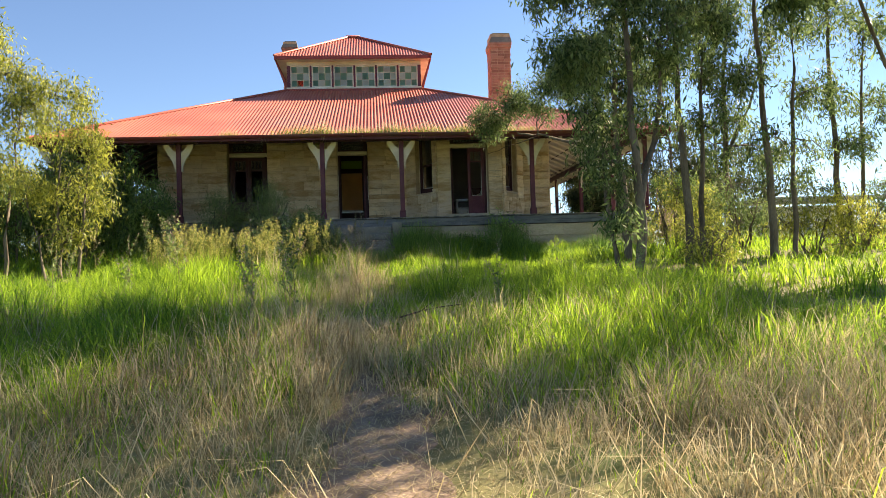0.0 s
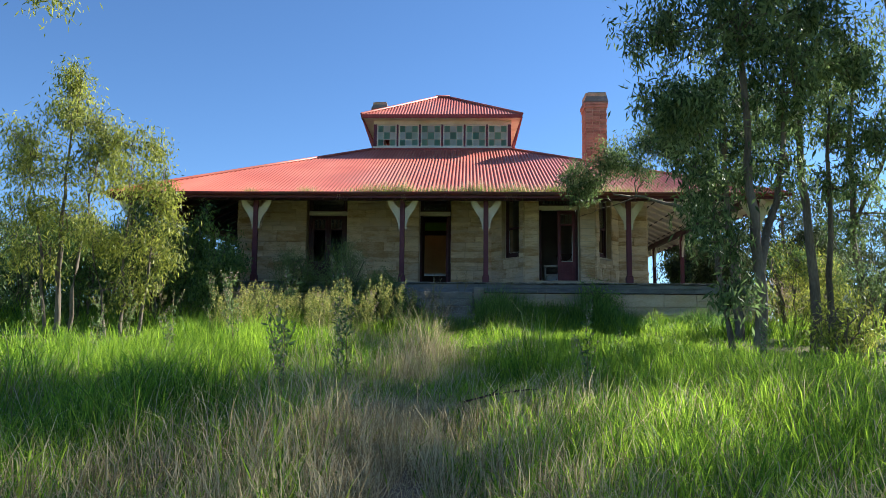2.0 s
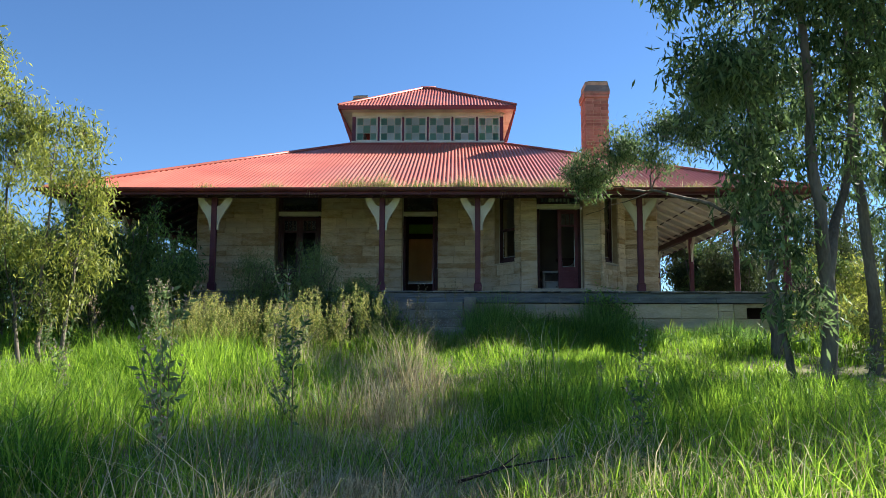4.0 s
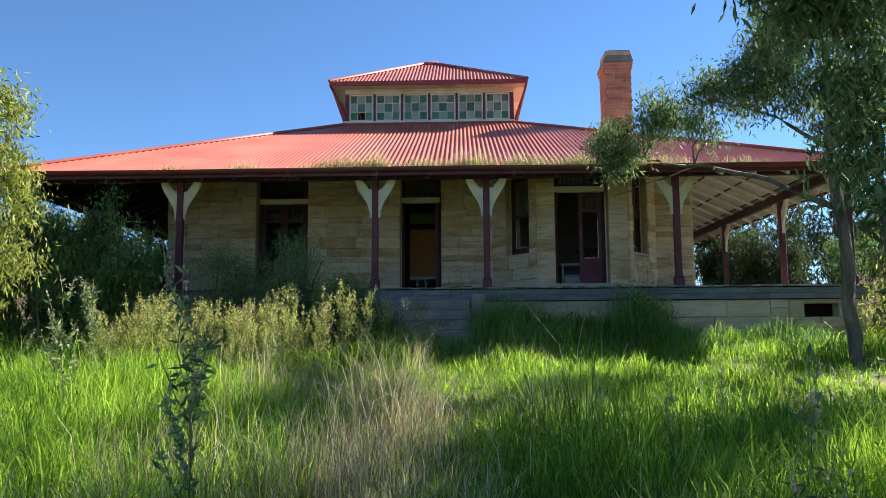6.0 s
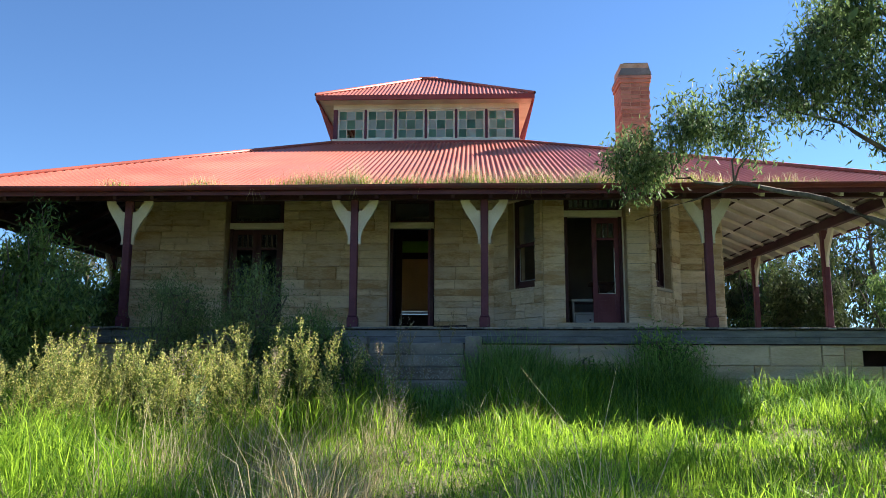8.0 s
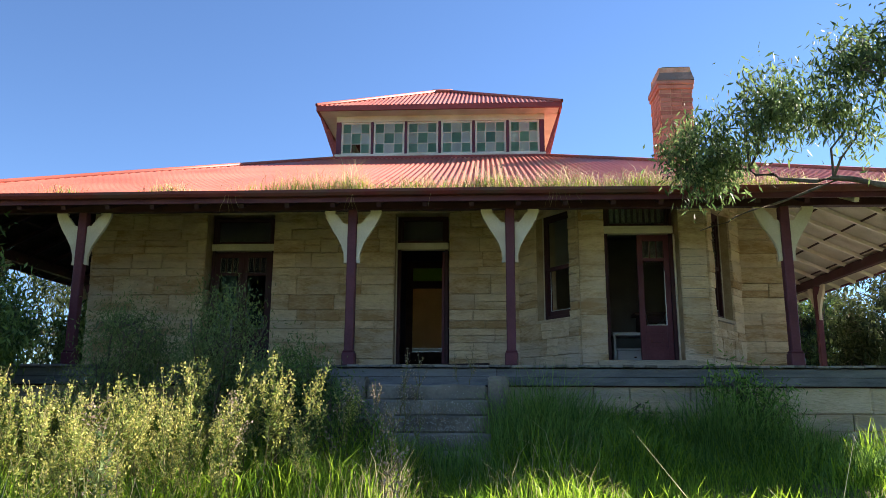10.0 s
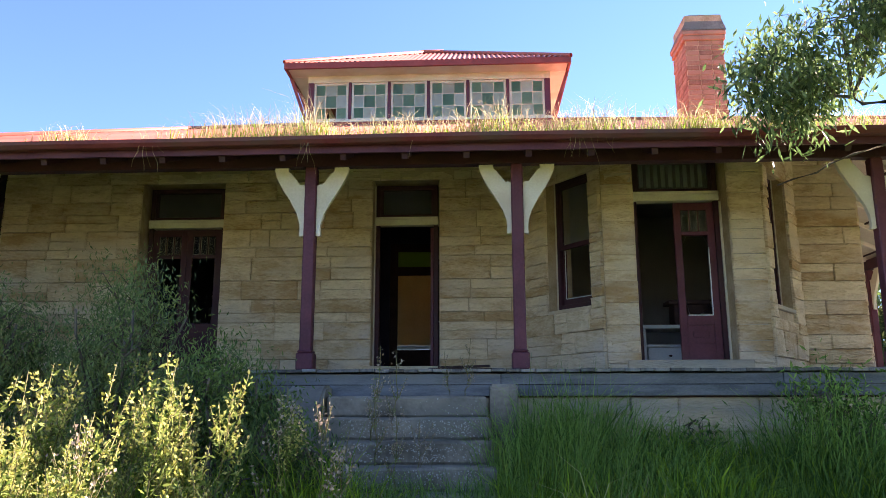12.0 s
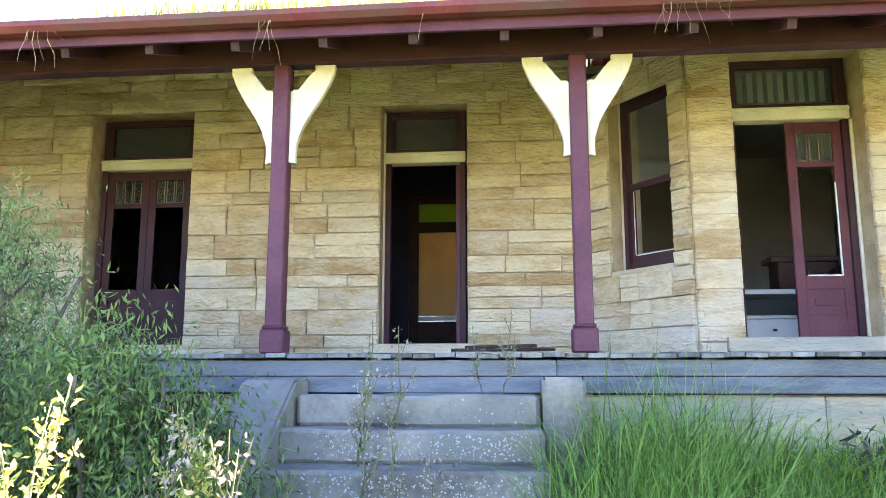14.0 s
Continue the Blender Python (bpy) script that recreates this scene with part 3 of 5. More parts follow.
def stone_wall(name, label, frame_m, length, z0, z1, holes, thick=0.42, m=STONE, course=0.27, mean=0.55, seed=1, quoin=True, inner=INNER):
    """A wall with openings (u0, u1, z0, z1) through it, faced with squared stones of uneven length."""
    rnd = random.Random(seed)
    us = sorted({0, length, *[h[0] for h in holes], *[h[1] for h in holes]})
    rows = []
    for a, b in zip(us, us[1:]):
        mid = (a + b) / 2
        cuts = sorted((h[2], h[3]) for h in holes if h[0] < mid < h[1])
        z = z0
        for c, d in cuts:
            if c > z + 0.001:
                rows.append((a, b, z, c))
            z = d
        if z1 > z + 0.001:
            rows.append((a, b, z, z1))
    bm = bmesh.new()
    for a, b, c, d in rows:
        add_box(bm, a, b, 0, thick, c, d)
    bmesh.ops.remove_doubles(bm, verts=bm.verts, dist=0.0005)
    me = mesh_of(name, bm, MORTAR)
    me.materials.append(inner)
    for poly in me.polygons:
        if poly.normal.y > 0.9:
            poly.material_index = 1
    wall = tagged(part(name, me, None, frame_m), label, "wall", kind="structure")
    todo = []
    z = z0
    k = 0
    while z < z1 - 0.05:
        h = min(course * rnd.choice((0.5, 0.7, 0.9, 1.0, 1.25)), z1 - z)
        if z1 - z - h < 0.1:
            h = z1 - z
        u = 0.0
        blocked = sorted((a, b) for a, b, c, d in holes if not (z + h * 0.5 < c or z + h * 0.5 > d))
        spans, s = [], 0.0
        for a, b in blocked:
            spans.append((s, a))
            s = b
        spans.append((s, length))
        for a, b in spans:
            u = a
            while u < b - 0.02:
                w = mean * rnd.uniform(0.45, 1.5)
                if b - u - w < 0.22:
                    w = b - u
                if rnd.random() < 0.3 and h > 0.22:
                    todo += [(u, w, z, h / 2), (u, w, z + h / 2, h / 2)]
                else:
                    todo.append((u, w, z, h))
                u += w
        z += h
        k += 1
    for u, w, z, h in todo:
        gap = rnd.uniform(0.005, 0.011)
        part("stone", stone_mesh(w, h, m), wall, Matrix.Translation((u + w / 2, -0.022 - rnd.uniform(0, 0.018), z + h / 2)) @ Matrix.Rotation(radians(rnd.uniform(-0.35, 0.35)), 4, "Y") @ Matrix.Diagonal((w - gap, 0.042, h - gap, 1)))
    return wall


Z0, Z1 = 2.80, CEIL_Z
BAY = [(1.75, WALL_Y), (2.62, 22.62), (4.58, 22.62), (5.45, WALL_Y)]
SIDE_LEN = math.hypot(0.87, WALL_Y - 22.62)


# ---- doors and windows ----
def set_in(matrix, rows, m, name, parent, bevel=0.0):
    return boxes(name, m, rows, parent, bevel, matrix)


def pane_with_hole(parent, at, w, h, hole):
    """Glass with a jagged hole broken through it."""
    bm = bmesh.new()
    cx, cz, rx, rz = hole
    n = 28
    rnd = random.Random(int(w * 1000 + h * 77 + cx * 31))
    inner, outer = [], []
    for k in range(n):
        a = math.tau * k / n
        c, s = math.cos(a), math.sin(a)
        t = 1e9
        for lim, d, o in ((w, c, cx), (h, s, cz)):
            if d > 1e-6:
                t = min(t, (lim - o) / d)
            elif d < -1e-6:
                t = min(t, -o / d)
        e = min(t * 0.97, (1 + rnd.uniform(-0.22, 0.22)) / math.hypot(c / rx, s / rz))
        inner.append(bm.verts.new((cx + e * c, 0, cz + e * s)))
        outer.append(bm.verts.new((cx + t * c, 0, cz + t * s)))
    for k in range(n):
        bm.faces.new((inner[k - 1], outer[k - 1], outer[k], inner[k]))
    bmesh.ops.solidify(bm, geom=bm.faces[:], thickness=0.003)
    ob = part("broken_pane", mesh_of("broken_pane", bm, GREY_FILM), parent, at)
    ob.visible_shadow = False
    return ob


def clear_pane(parent, at, w, h):
    ob = boxes("pane", CLEAR, [(0, w, 0, 0.004, 0, h)], parent, 0, at)
    ob.visible_shadow = False


def opening_trim(root, w, z_sill, z_trans, z_head, fan_glass=True, striped=False):
    """Frame, cream transom bar and fanlight in the opening; local x along, y inwards."""
    boxes("frame", DARK_MAROON, [(0, 0.06, 0, 0.1, z_sill, z_head), (w - 0.06, w, 0, 0.1, z_sill, z_head), (0.062, w - 0.062, 0, 0.1, z_head - 0.06, z_head),
                            (0.062, w - 0.062, 0.02, 0.08, z_trans + 0.122, z_trans + 0.17), (0.062, 0.1, 0.02, 0.08, z_trans + 0.172, z_head - 0.062), (w - 0.1, w - 0.062, 0.02, 0.08, z_trans + 0.172, z_head - 0.062)], root, 0.004)
    boxes("transom_bar", CREAM, [(-0.005, w + 0.005, -0.03, 0.11, z_trans, z_trans + 0.1), (-0.005, w + 0.005, -0.045, 0.0, z_trans + 0.08, z_trans + 0.12)], root, 0.006)
    clear_pane(root, Matrix.Translation((0.1, 0.05, z_trans + 0.17)), w - 0.2, z_head - 0.06 - z_trans - 0.17)
    if striped:
        n = 9
        boxes("obscured_strip", PANE_PALE, [(0.12 + (w - 0.24) * k / n, 0.12 + (w - 0.24) * (k + 0.55) / n, 0.056, 0.06, z_trans + 0.2, z_head - 0.1) for k in range(n)], root)


def door_leaf(root, name, w, h, glaze_h, at, holes, top_lights=3, panel=True, paint=MAROON):
    """A half-glazed leaf: stiles, rails, small top lights, a panel below."""
    st, y = 0.085, 0.045
    zt = h - 0.10
    zl = zt - 0.28
    zb = zl - 0.05 - glaze_h
    rows = [(0, st, 0, y, 0, h), (w - st, w, 0, y, 0, h), (st, w - st, 0, y, zt, h), (st, w - st, 0, y, zl - 0.05, zl), (st, w - st, 0, y, zb - 0.12, zb), (st, w - st, 0, y, 0, 0.2)]
    rows.append((st, w - st, 0.014, y - 0.012, 0.2, zb - 0.12))
    if panel:
        rows.append((st + 0.07, w - st - 0.07, 0.004, 0.016, 0.28, zb - 0.2))
    lw = (w - 2 * st) / top_lights
    for k in range(1, top_lights):
        rows.append((st + lw * k - 0.007, st + lw * k + 0.007, 0.01, y - 0.01, zl, zt))
    leaf = boxes(name, paint, rows, root, 0.003, at)
    for k in range(top_lights):
        clear_pane(leaf, Matrix.Translation((st + lw * k, 0.02, zl)), lw, zt - zl)
    if holes:
        pane_with_hole(leaf, Matrix.Translation((st, 0.022, zb)), w - 2 * st, glaze_h, holes)
    for k in range(top_lights):
        a, b = st + lw * k + 0.012, st + lw * (k + 1) - 0.012
        boxes("glazing_bead", STEP, [(a, a + 0.004, -0.002, 0.01, zl + 0.008, zt - 0.008), (b - 0.004, b, -0.002, 0.01, zl + 0.008, zt - 0.008), (a + 0.007, b - 0.007, -0.002, 0.01, zl + 0.008, zl + 0.012)], leaf)
    if paint == DARK_MAROON:
        return leaf
    # remains of putty along the glazing
    boxes("putty", WHITE, [(w - st - 0.01, w - st + 0.002, -0.003, 0.012, zb + 0.0, zb + glaze_h * 0.85), (st + 0.02, w - st - 0.012, -0.003, 0.012, zb - 0.002, zb + 0.01)], leaf)
    return leaf


# front door opening x -0.40..0.48 ; left window x -3.78..-2.66 ; bay french door 3.07..4.12
SILL, TRANS, HEAD = 3.03, 5.06, 5.66
WALL_ROWS = [
    ("wall_front", HOUSE_X0, WALL_Y, 1.75, WALL_Y, [(-3.80 - HOUSE_X0, -2.58 - HOUSE_X0, SILL, 5.72), (-0.42 - HOUSE_X0, 0.53 - HOUSE_X0, SILL, 5.70)], 3),
    ("wall_bay_west", *BAY[0], *BAY[1], [(0.45, 1.27, 3.66, 5.5)], 5),
    ("wall_bay_front", *BAY[1], *BAY[2], [(3.02 - 2.62, 4.17 - 2.62, SILL, 5.66)], 8),
    ("wall_bay_east", *BAY[2], *BAY[3], [(0.2, 1.02, 3.66, 5.5)], 11),
    ("wall_front_east", 5.45, WALL_Y, HOUSE_X1, WALL_Y, [], 13),
    ("wall_east", HOUSE_X1, WALL_Y, HOUSE_X1, 36.5, [(4.0, 5.0, 3.1, 5.3)], 17),
    ("wall_west", HOUSE_X0, 36.5, HOUSE_X0, WALL_Y, [], 19),
]


def make_openings():
    # front door
    d = tagged(new("door_1"), "open maroon front door with a dark fanlight above", "door", kind="structure")
    d.matrix_world = Matrix.Translation((-0.40, 24.0, 0))
    opening_trim(d, 0.90, SILL, TRANS, HEAD)
    leaf = door_leaf(d, "door_leaf", 0.78, 2.0, 0.9, Matrix.Translation((0.83, 0.1, SILL + 0.015)) @ Matrix.Rotation(radians(83), 4, "Z"), None)
    boxes("architrave", CREAM, [(-0.05, -0.002, -0.02, 0.06, SILL, HEAD)], d, 0.006)
    # left french window, both leaves shut, glass broken
    w = tagged(new("window_1"), "closed maroon french window with broken glass in a stone reveal", "window", kind="structure")
    w.matrix_world = Matrix.Translation((-3.76, 24.0, 0))
    opening_trim(w, 1.14, SILL, TRANS, HEAD)
    for k, hole in ((0, (0.18, 0.38, 0.15, 0.4)), (1, (0.19, 0.42, 0.145, 0.48))):
        door_leaf(w, "casement_leaf", 0.505, 2.0, 0.95, Matrix.Translation((0.063 + 0.508 * k, 0.03, SILL + 0.015)), hole, paint=DARK_MAROON)
    # bay french door: one leaf shut, the other swung inwards
    b = tagged(new("door_2"), "maroon french door in the bay with one leaf open", "door", kind="structure")
    b.matrix_world = Matrix.Translation((3.05, 22.86, 0))
    opening_trim(b, 1.09, SILL, TRANS, HEAD, striped=True)
    boxes("architrave", CREAM, [(1.092, 1.118, -0.02, 0.08, SILL, TRANS - 0.01), (-0.028, -0.002, -0.02, 0.08, SILL, TRANS - 0.01)], b, 0.005)
    door_leaf(b, "door_leaf", 0.50, 2.0, 1.02, Matrix.Translation((0.527, 0.03, SILL + 0.015)), (0.165, 0.55, 0.5, 0.6))
    door_leaf(b, "door_leaf", 0.50, 2.0, 1.02, Matrix.Translation((0.07, 0.09, SILL + 0.015)) @ Matrix.Rotation(radians(96), 4, "Z"), None)
    # sash windows in the angled faces
    for i, (a, c, u) in enumerate(((BAY[0], BAY[1], 0.49), (BAY[2], BAY[3], 0.24))):
        s = tagged(new("window_%d" % (2 + i)), "tall narrow maroon sash window with a pale sill", "window", kind="structure")
        s.matrix_world = wall_frame(*a, *c) @ Matrix.Translation((u, 0.13, 0))
        boxes("bead", CREAM, [(-0.018, -0.002, -0.012, 0.05, 3.72, 5.5), (0.742, 0.758, -0.012, 0.05, 3.72, 5.5)], s, 0.003)
        boxes("frame", DARK_MAROON, [(0, 0.05, 0, 0.09, 3.72, 5.5), (0.69, 0.74, 0, 0.09, 3.72, 5.5), (0.052, 0.688, 0, 0.09, 5.44, 5.5), (0.052, 0.688, 0, 0.09, 3.72, 3.8)], s, 0.004)
        boxes("sash", DARK_MAROON, [(0.052, 0.095, 0.015, 0.05, 4.58, 5.44), (0.645, 0.688, 0.015, 0.05, 4.58, 5.44), (0.097, 0.643, 0.015, 0.05, 5.38, 5.438), (0.052, 0.688, 0.012, 0.05, 4.55, 4.61),
                               (0.052, 0.095, 0.055, 0.085, 3.802, 4.55), (0.645, 0.688, 0.055, 0.085, 3.802, 4.55), (0.097, 0.643, 0.055, 0.085, 3.802, 3.88)], s)
        boxes("putty", WHITE, [(0.096, 0.104, 0.05, 0.056, 3.89, 4.54), (0.104, 0.62, 0.05, 0.056, 3.882, 3.892)], s)
        clear_pane(s, Matrix.Translation((0.095, 0.03, 4.61)), 0.55, 0.77)
        boxes("sill", STONE_PALE, [(-0.03, 0.77, -0.17, 0.1, 3.662, 3.717)], s, 0.008)
    # stone thresholds, lintels
    t = tagged(new("threshold"), "pale worn sandstone door sills and lintels", "sill", kind="structure")
    boxes("sill_stone", STONE_PALE, [(-0.52, 0.64, WALL_Y - 0.08, 24.2, 2.9, 3.03), (2.85, 4.32, 22.52, 23.0, 2.9, 3.03), (-3.9, -2.5, WALL_Y - 0.06, 24.2, 2.9, 3.03)], t, 0.012)
    boxes("lintel", STONE_PALE, [(-0.72, 0.82, WALL_Y - 0.045, WALL_Y + 0.2, 5.705, 5.92), (-4.15, -2.2, WALL_Y - 0.045, WALL_Y + 0.2, 5.725, 5.93), (2.72, 4.48, 22.575, 22.82, 5.665, 5.83)], t, 0.015)
    boxes("quoin", STONE_PALE, [(2.66, 3.0, 22.59, 22.80, 3.035 + 0.44 * k, 3.035 + 0.44 * (k + 1) - 0.008) for k in range(6)] + [(4.2, 4.54, 22.59, 22.80, 3.035 + 0.44 * k, 3.035 + 0.44 * (k + 1) - 0.008) for k in range(6)], t, 0.012)


make_openings()


# ---- inside ----
def make_inside():
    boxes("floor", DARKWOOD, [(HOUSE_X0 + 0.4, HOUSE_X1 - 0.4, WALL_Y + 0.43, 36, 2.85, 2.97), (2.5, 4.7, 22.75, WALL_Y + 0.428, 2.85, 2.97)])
    tagged(bpy.data.objects["floor"], "dark bare timber floor inside the house", "floor", kind="structure")
    lx0, lx1 = TOP_X0, TOP_X1
    tagged(boxes("ceiling", INNER, [(HOUSE_X0, lx0, WALL_Y + 0.1, 36.5, CEIL_Z + 0.01, CEIL_Z + 0.1), (lx1, HOUSE_X1, 22.9, 36.5, CEIL_Z + 0.01, CEIL_Z + 0.1), (lx0, lx1, WALL_Y + 0.1, 27.5, CEIL_Z + 0.01, CEIL_Z + 0.1), (lx0, lx1, 32, 36.5, CEIL_Z + 0.01, CEIL_Z + 0.1)]), "plain plaster ceiling round the lantern well", "ceiling", kind="structure")
    tagged(boxes("wall_hall", HALL, [(-1.35, -1.2, 24.23, 27.5, 2.972, CEIL_Z), (1.3, 1.37, 24.23, 27.5, 2.972, CEIL_Z), (-5.4, -1.352, 27.5, 27.65, 2.972, CEIL_Z), (-1.2, -0.62, 27.5, 27.65, 2.972, CEIL_Z), (0.75, 1.3, 27.5, 27.65, 2.972, CEIL_Z), (-0.618, 0.748, 27.5, 27.65, 5.55, CEIL_Z)]), "dark blue walls of the hall and west room", "wall", kind="structure")
    tagged(boxes("wall_inner", INNER, [(1.372, 1.45, 24.23, 27.5, 2.972, CEIL_Z), (1.452, 5.85, 27.5, 27.65, 2.972, CEIL_Z),
                                       (HOUSE_X0, -2.2, 36.2, 36.5, 2.8, CEIL_Z), (2.4, HOUSE_X1, 36.2, 36.5, 2.8, CEIL_Z)]), "dim plastered inner walls", "wall", kind="structure")
    hall = tagged(new("hall_door"), "dark hall door with a tan blind and a green glass fanlight", "door")
    hall.matrix_world = Matrix.Translation((-0.6, 27.52, 2.972))
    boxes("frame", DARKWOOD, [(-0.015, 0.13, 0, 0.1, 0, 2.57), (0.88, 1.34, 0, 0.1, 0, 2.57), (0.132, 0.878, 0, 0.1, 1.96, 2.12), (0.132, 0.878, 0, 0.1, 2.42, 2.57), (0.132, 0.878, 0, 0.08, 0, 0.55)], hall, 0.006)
    boxes("blind", TAN, [(0.132, 0.878, 0.04, 0.05, 0.63, 1.958)], hall)
    boxes("rail", WHITE, [(0.132, 0.878, -0.01, 0.05, 0.555, 0.625)], hall, 0.006)
    boxes("fanlight", LIME, [(0.132, 0.878, 0.04, 0.05, 2.122, 2.418)], hall)
    # pale cabinet with drawers in the bay room, a dark box on it
    c = tagged(new("drawer_cabinet"), "pale blue-white painted cabinet with two drawers", "cabinet")
    c.matrix_world = Matrix.Translation((3.28, 23.75, 2.972)) @ Matrix.Diagonal((1, 1, 0.88, 1))
    boxes("body", WHITE, [(0, 1.3, 0, 0.5, 0.62, 0.68), (0.02, 0.06, 0.03, 0.47, 0, 0.618), (1.24, 1.28, 0.03, 0.47, 0, 0.618), (0.062, 1.238, 0.03, 0.47, 0.34, 0.38), (0.062, 1.238, 0.42, 0.47, 0.0, 0.338), (0.062, 1.238, 0.03, 0.47, 0.04, 0.07)], c, 0.006)
    for k in range(2):
        dr = boxes("drawer", WHITE, [(0.07 + 0.585 * k, 0.645 + 0.585 * k, 0.0, 0.4, 0.08, 0.33)], c, 0.008)
        boxes("knob", DARKWOOD, [(0.34 + 0.585 * k, 0.38 + 0.585 * k, -0.03, -0.001, 0.19, 0.22)], dr, 0.008)
    tagged(boxes("dark_box", DARKWOOD, [(3.75, 4.5, 23.85, 24.15, 3.572, 3.86), (3.68, 4.56, 23.83, 24.17, 3.86, 3.92)], bevel=0.01), "dark wooden box on the pale cabinet", "box")


make_inside()


# ---- veranda ----
def make_veranda():
    deck = tagged(new("veranda_floor"), "grey weathered veranda boards on bearers and a stone base", "veranda floor", kind="structure")
    x0, x1 = -7.95, 8.75
    bm = bmesh.new()
    add_box(bm, -0.068, 0.068, 0, 2.98, -0.03, 0.0, 0.004)
    me = mesh_of("plank", bm, BOARD)
    rnd = random.Random(4)
    k = 0
    x = x0
    slope = math.degrees(math.atan2(0.075, 2.95))
    while x < x1:
        part("plank", me, deck, pose(x + 0.07, DECK_Y - 0.03 + rnd.uniform(-0.025, 0.02), DECK_Z + 0.012 + rnd.uniform(-0.004, 0.006), slope + rnd.uniform(-0.1, 0.1), rnd.uniform(-1, 1), 0))
        x += 0.143
        k += 1
    boxes("side_floor", BOARD, [(HOUSE_X1 + 0.03, x1, DECK_Y + 2.98, 36.5, 2.86, 2.91), (x0, HOUSE_X0 - 0.03, DECK_Y + 2.98, 36.5, 2.86, 2.91)], deck)
    # two fascia boards in lengths
    bm = bmesh.new()
    add_box(bm, 0, 1, 0, 0.04, 0, 0.105, 0.004)
    fm = mesh_of("fascia_board", bm, FASCIA)
    for row, z in enumerate((2.595, 2.705)):
        x = x0
        while x < x1:
            w = min(rnd.uniform(2.4, 3.6), x1 - x)
            part("fascia_board", fm, deck, Matrix.Translation((x, DECK_Y + 0.02 + 0.012 * row + rnd.uniform(0, 0.006), z)) @ Matrix.Diagonal((w - 0.006, 1, 1, 1)))
            x += w
    for xx, s in ((x1 - 0.02, 1), (x0 - 0.02, 1)):
        boxes("side_fascia", FASCIA, [(xx, xx + 0.04, DECK_Y + 0.07, 36.5, 2.6, 2.84)], deck)
    # unseen dark sheets added under the floor to stop light behind the base vent
    boxes("underfloor_light_stop", DARKWOOD, [(x0 + 0.1, x1 - 0.1, DECK_Y + 0.8, DECK_Y + 0.9, 1.5, 2.8), (x1 - 0.2, x1 - 0.1, DECK_Y + 0.4, DECK_Y + 0.79, 1.5, 2.8), (x1 - 0.25, x1 - 0.1, DECK_Y + 0.91, 36.4, 1.5, 2.58), (x0 + 0.1, x0 + 0.25, DECK_Y + 0.91, 36.4, 1.5, 2.58)], deck)
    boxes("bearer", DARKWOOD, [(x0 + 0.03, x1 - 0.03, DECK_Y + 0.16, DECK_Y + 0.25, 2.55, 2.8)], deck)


make_veranda()


def make_posts():
    root = tagged(new("veranda_post"), "square maroon veranda post with cream shaped brackets", "post", group="veranda posts")
    z0, z1 = DECK_Z + 0.02, 5.01
    boxes("shaft", MAROON, [(-0.062, 0.062, -0.062, 0.062, 0.0, z1 - z0)], root, 0.012)
    boxes("foot", MAROON, [(-0.088, 0.088, -0.088, 0.088, 0.0, 0.17), (-0.078, 0.078, -0.078, 0.078, 0.17, 0.2)], root, 0.012)
    top = z1 - z0 - 0.002
    half = [(0.064, top - 0.745), (0.115, top - 0.755), (0.108, top - 0.70), (0.112, top - 0.62), (0.15, top - 0.50), (0.215, top - 0.38), (0.30, top - 0.25), (0.36, top - 0.14), (0.395, top - 0.05), (0.40, top), (0.245, top),
            (0.25, top - 0.04), (0.22, top - 0.06), (0.165, top - 0.13), (0.12, top - 0.19), (0.09, top - 0.185), (0.064, top - 0.2)]
    for s in (1, -1):
        bm = bmesh.new()
        add_prism(bm, [(s * x, z) for x, z in (half if s == 1 else half[::-1])], 0.05, Matrix.Translation((0, -0.025, 0)))
        bmesh.ops.recalc_face_normals(bm, faces=bm.faces)
        part("bracket", mesh_of("bracket", bm, CREAM), root)
    places = [(-4.57, POST_Y, 0), (-0.69, POST_Y, 0), (1.5, POST_Y, 0), (5.2, POST_Y, 0), (8.5, POST_Y, 0), (8.5, 24.15, 90), (8.5, 28.0, 90), (8.5, 31.9, 90), (-7.85, POST_Y, 0), (-7.85, 24.1, 90), (-7.85, 27.4, 90), (-7.85, 31, 90)]
    first = True
    for x, y, r in places:
        m = pose(x, y, z0, 0, 0, r)
        if first:
            root.matrix_world = m
            first = False
        else:
            copy_thing(root, m)
    # the beam's shade is put into its colour, darker than the posts
    tagged(boxes("veranda_beam", DARK_MAROON, [(-7.92, 8.57, POST_Y - 0.06, POST_Y + 0.06, 5.012, 5.25), (8.44, 8.56, POST_Y + 0.062, 37, 5.012, 5.2), (-7.91, -7.79, POST_Y + 0.062, 37, 5.012, 5.2)], bevel=0.008), "maroon timber beam carried by the veranda posts", "beam", kind="structure")


make_posts()


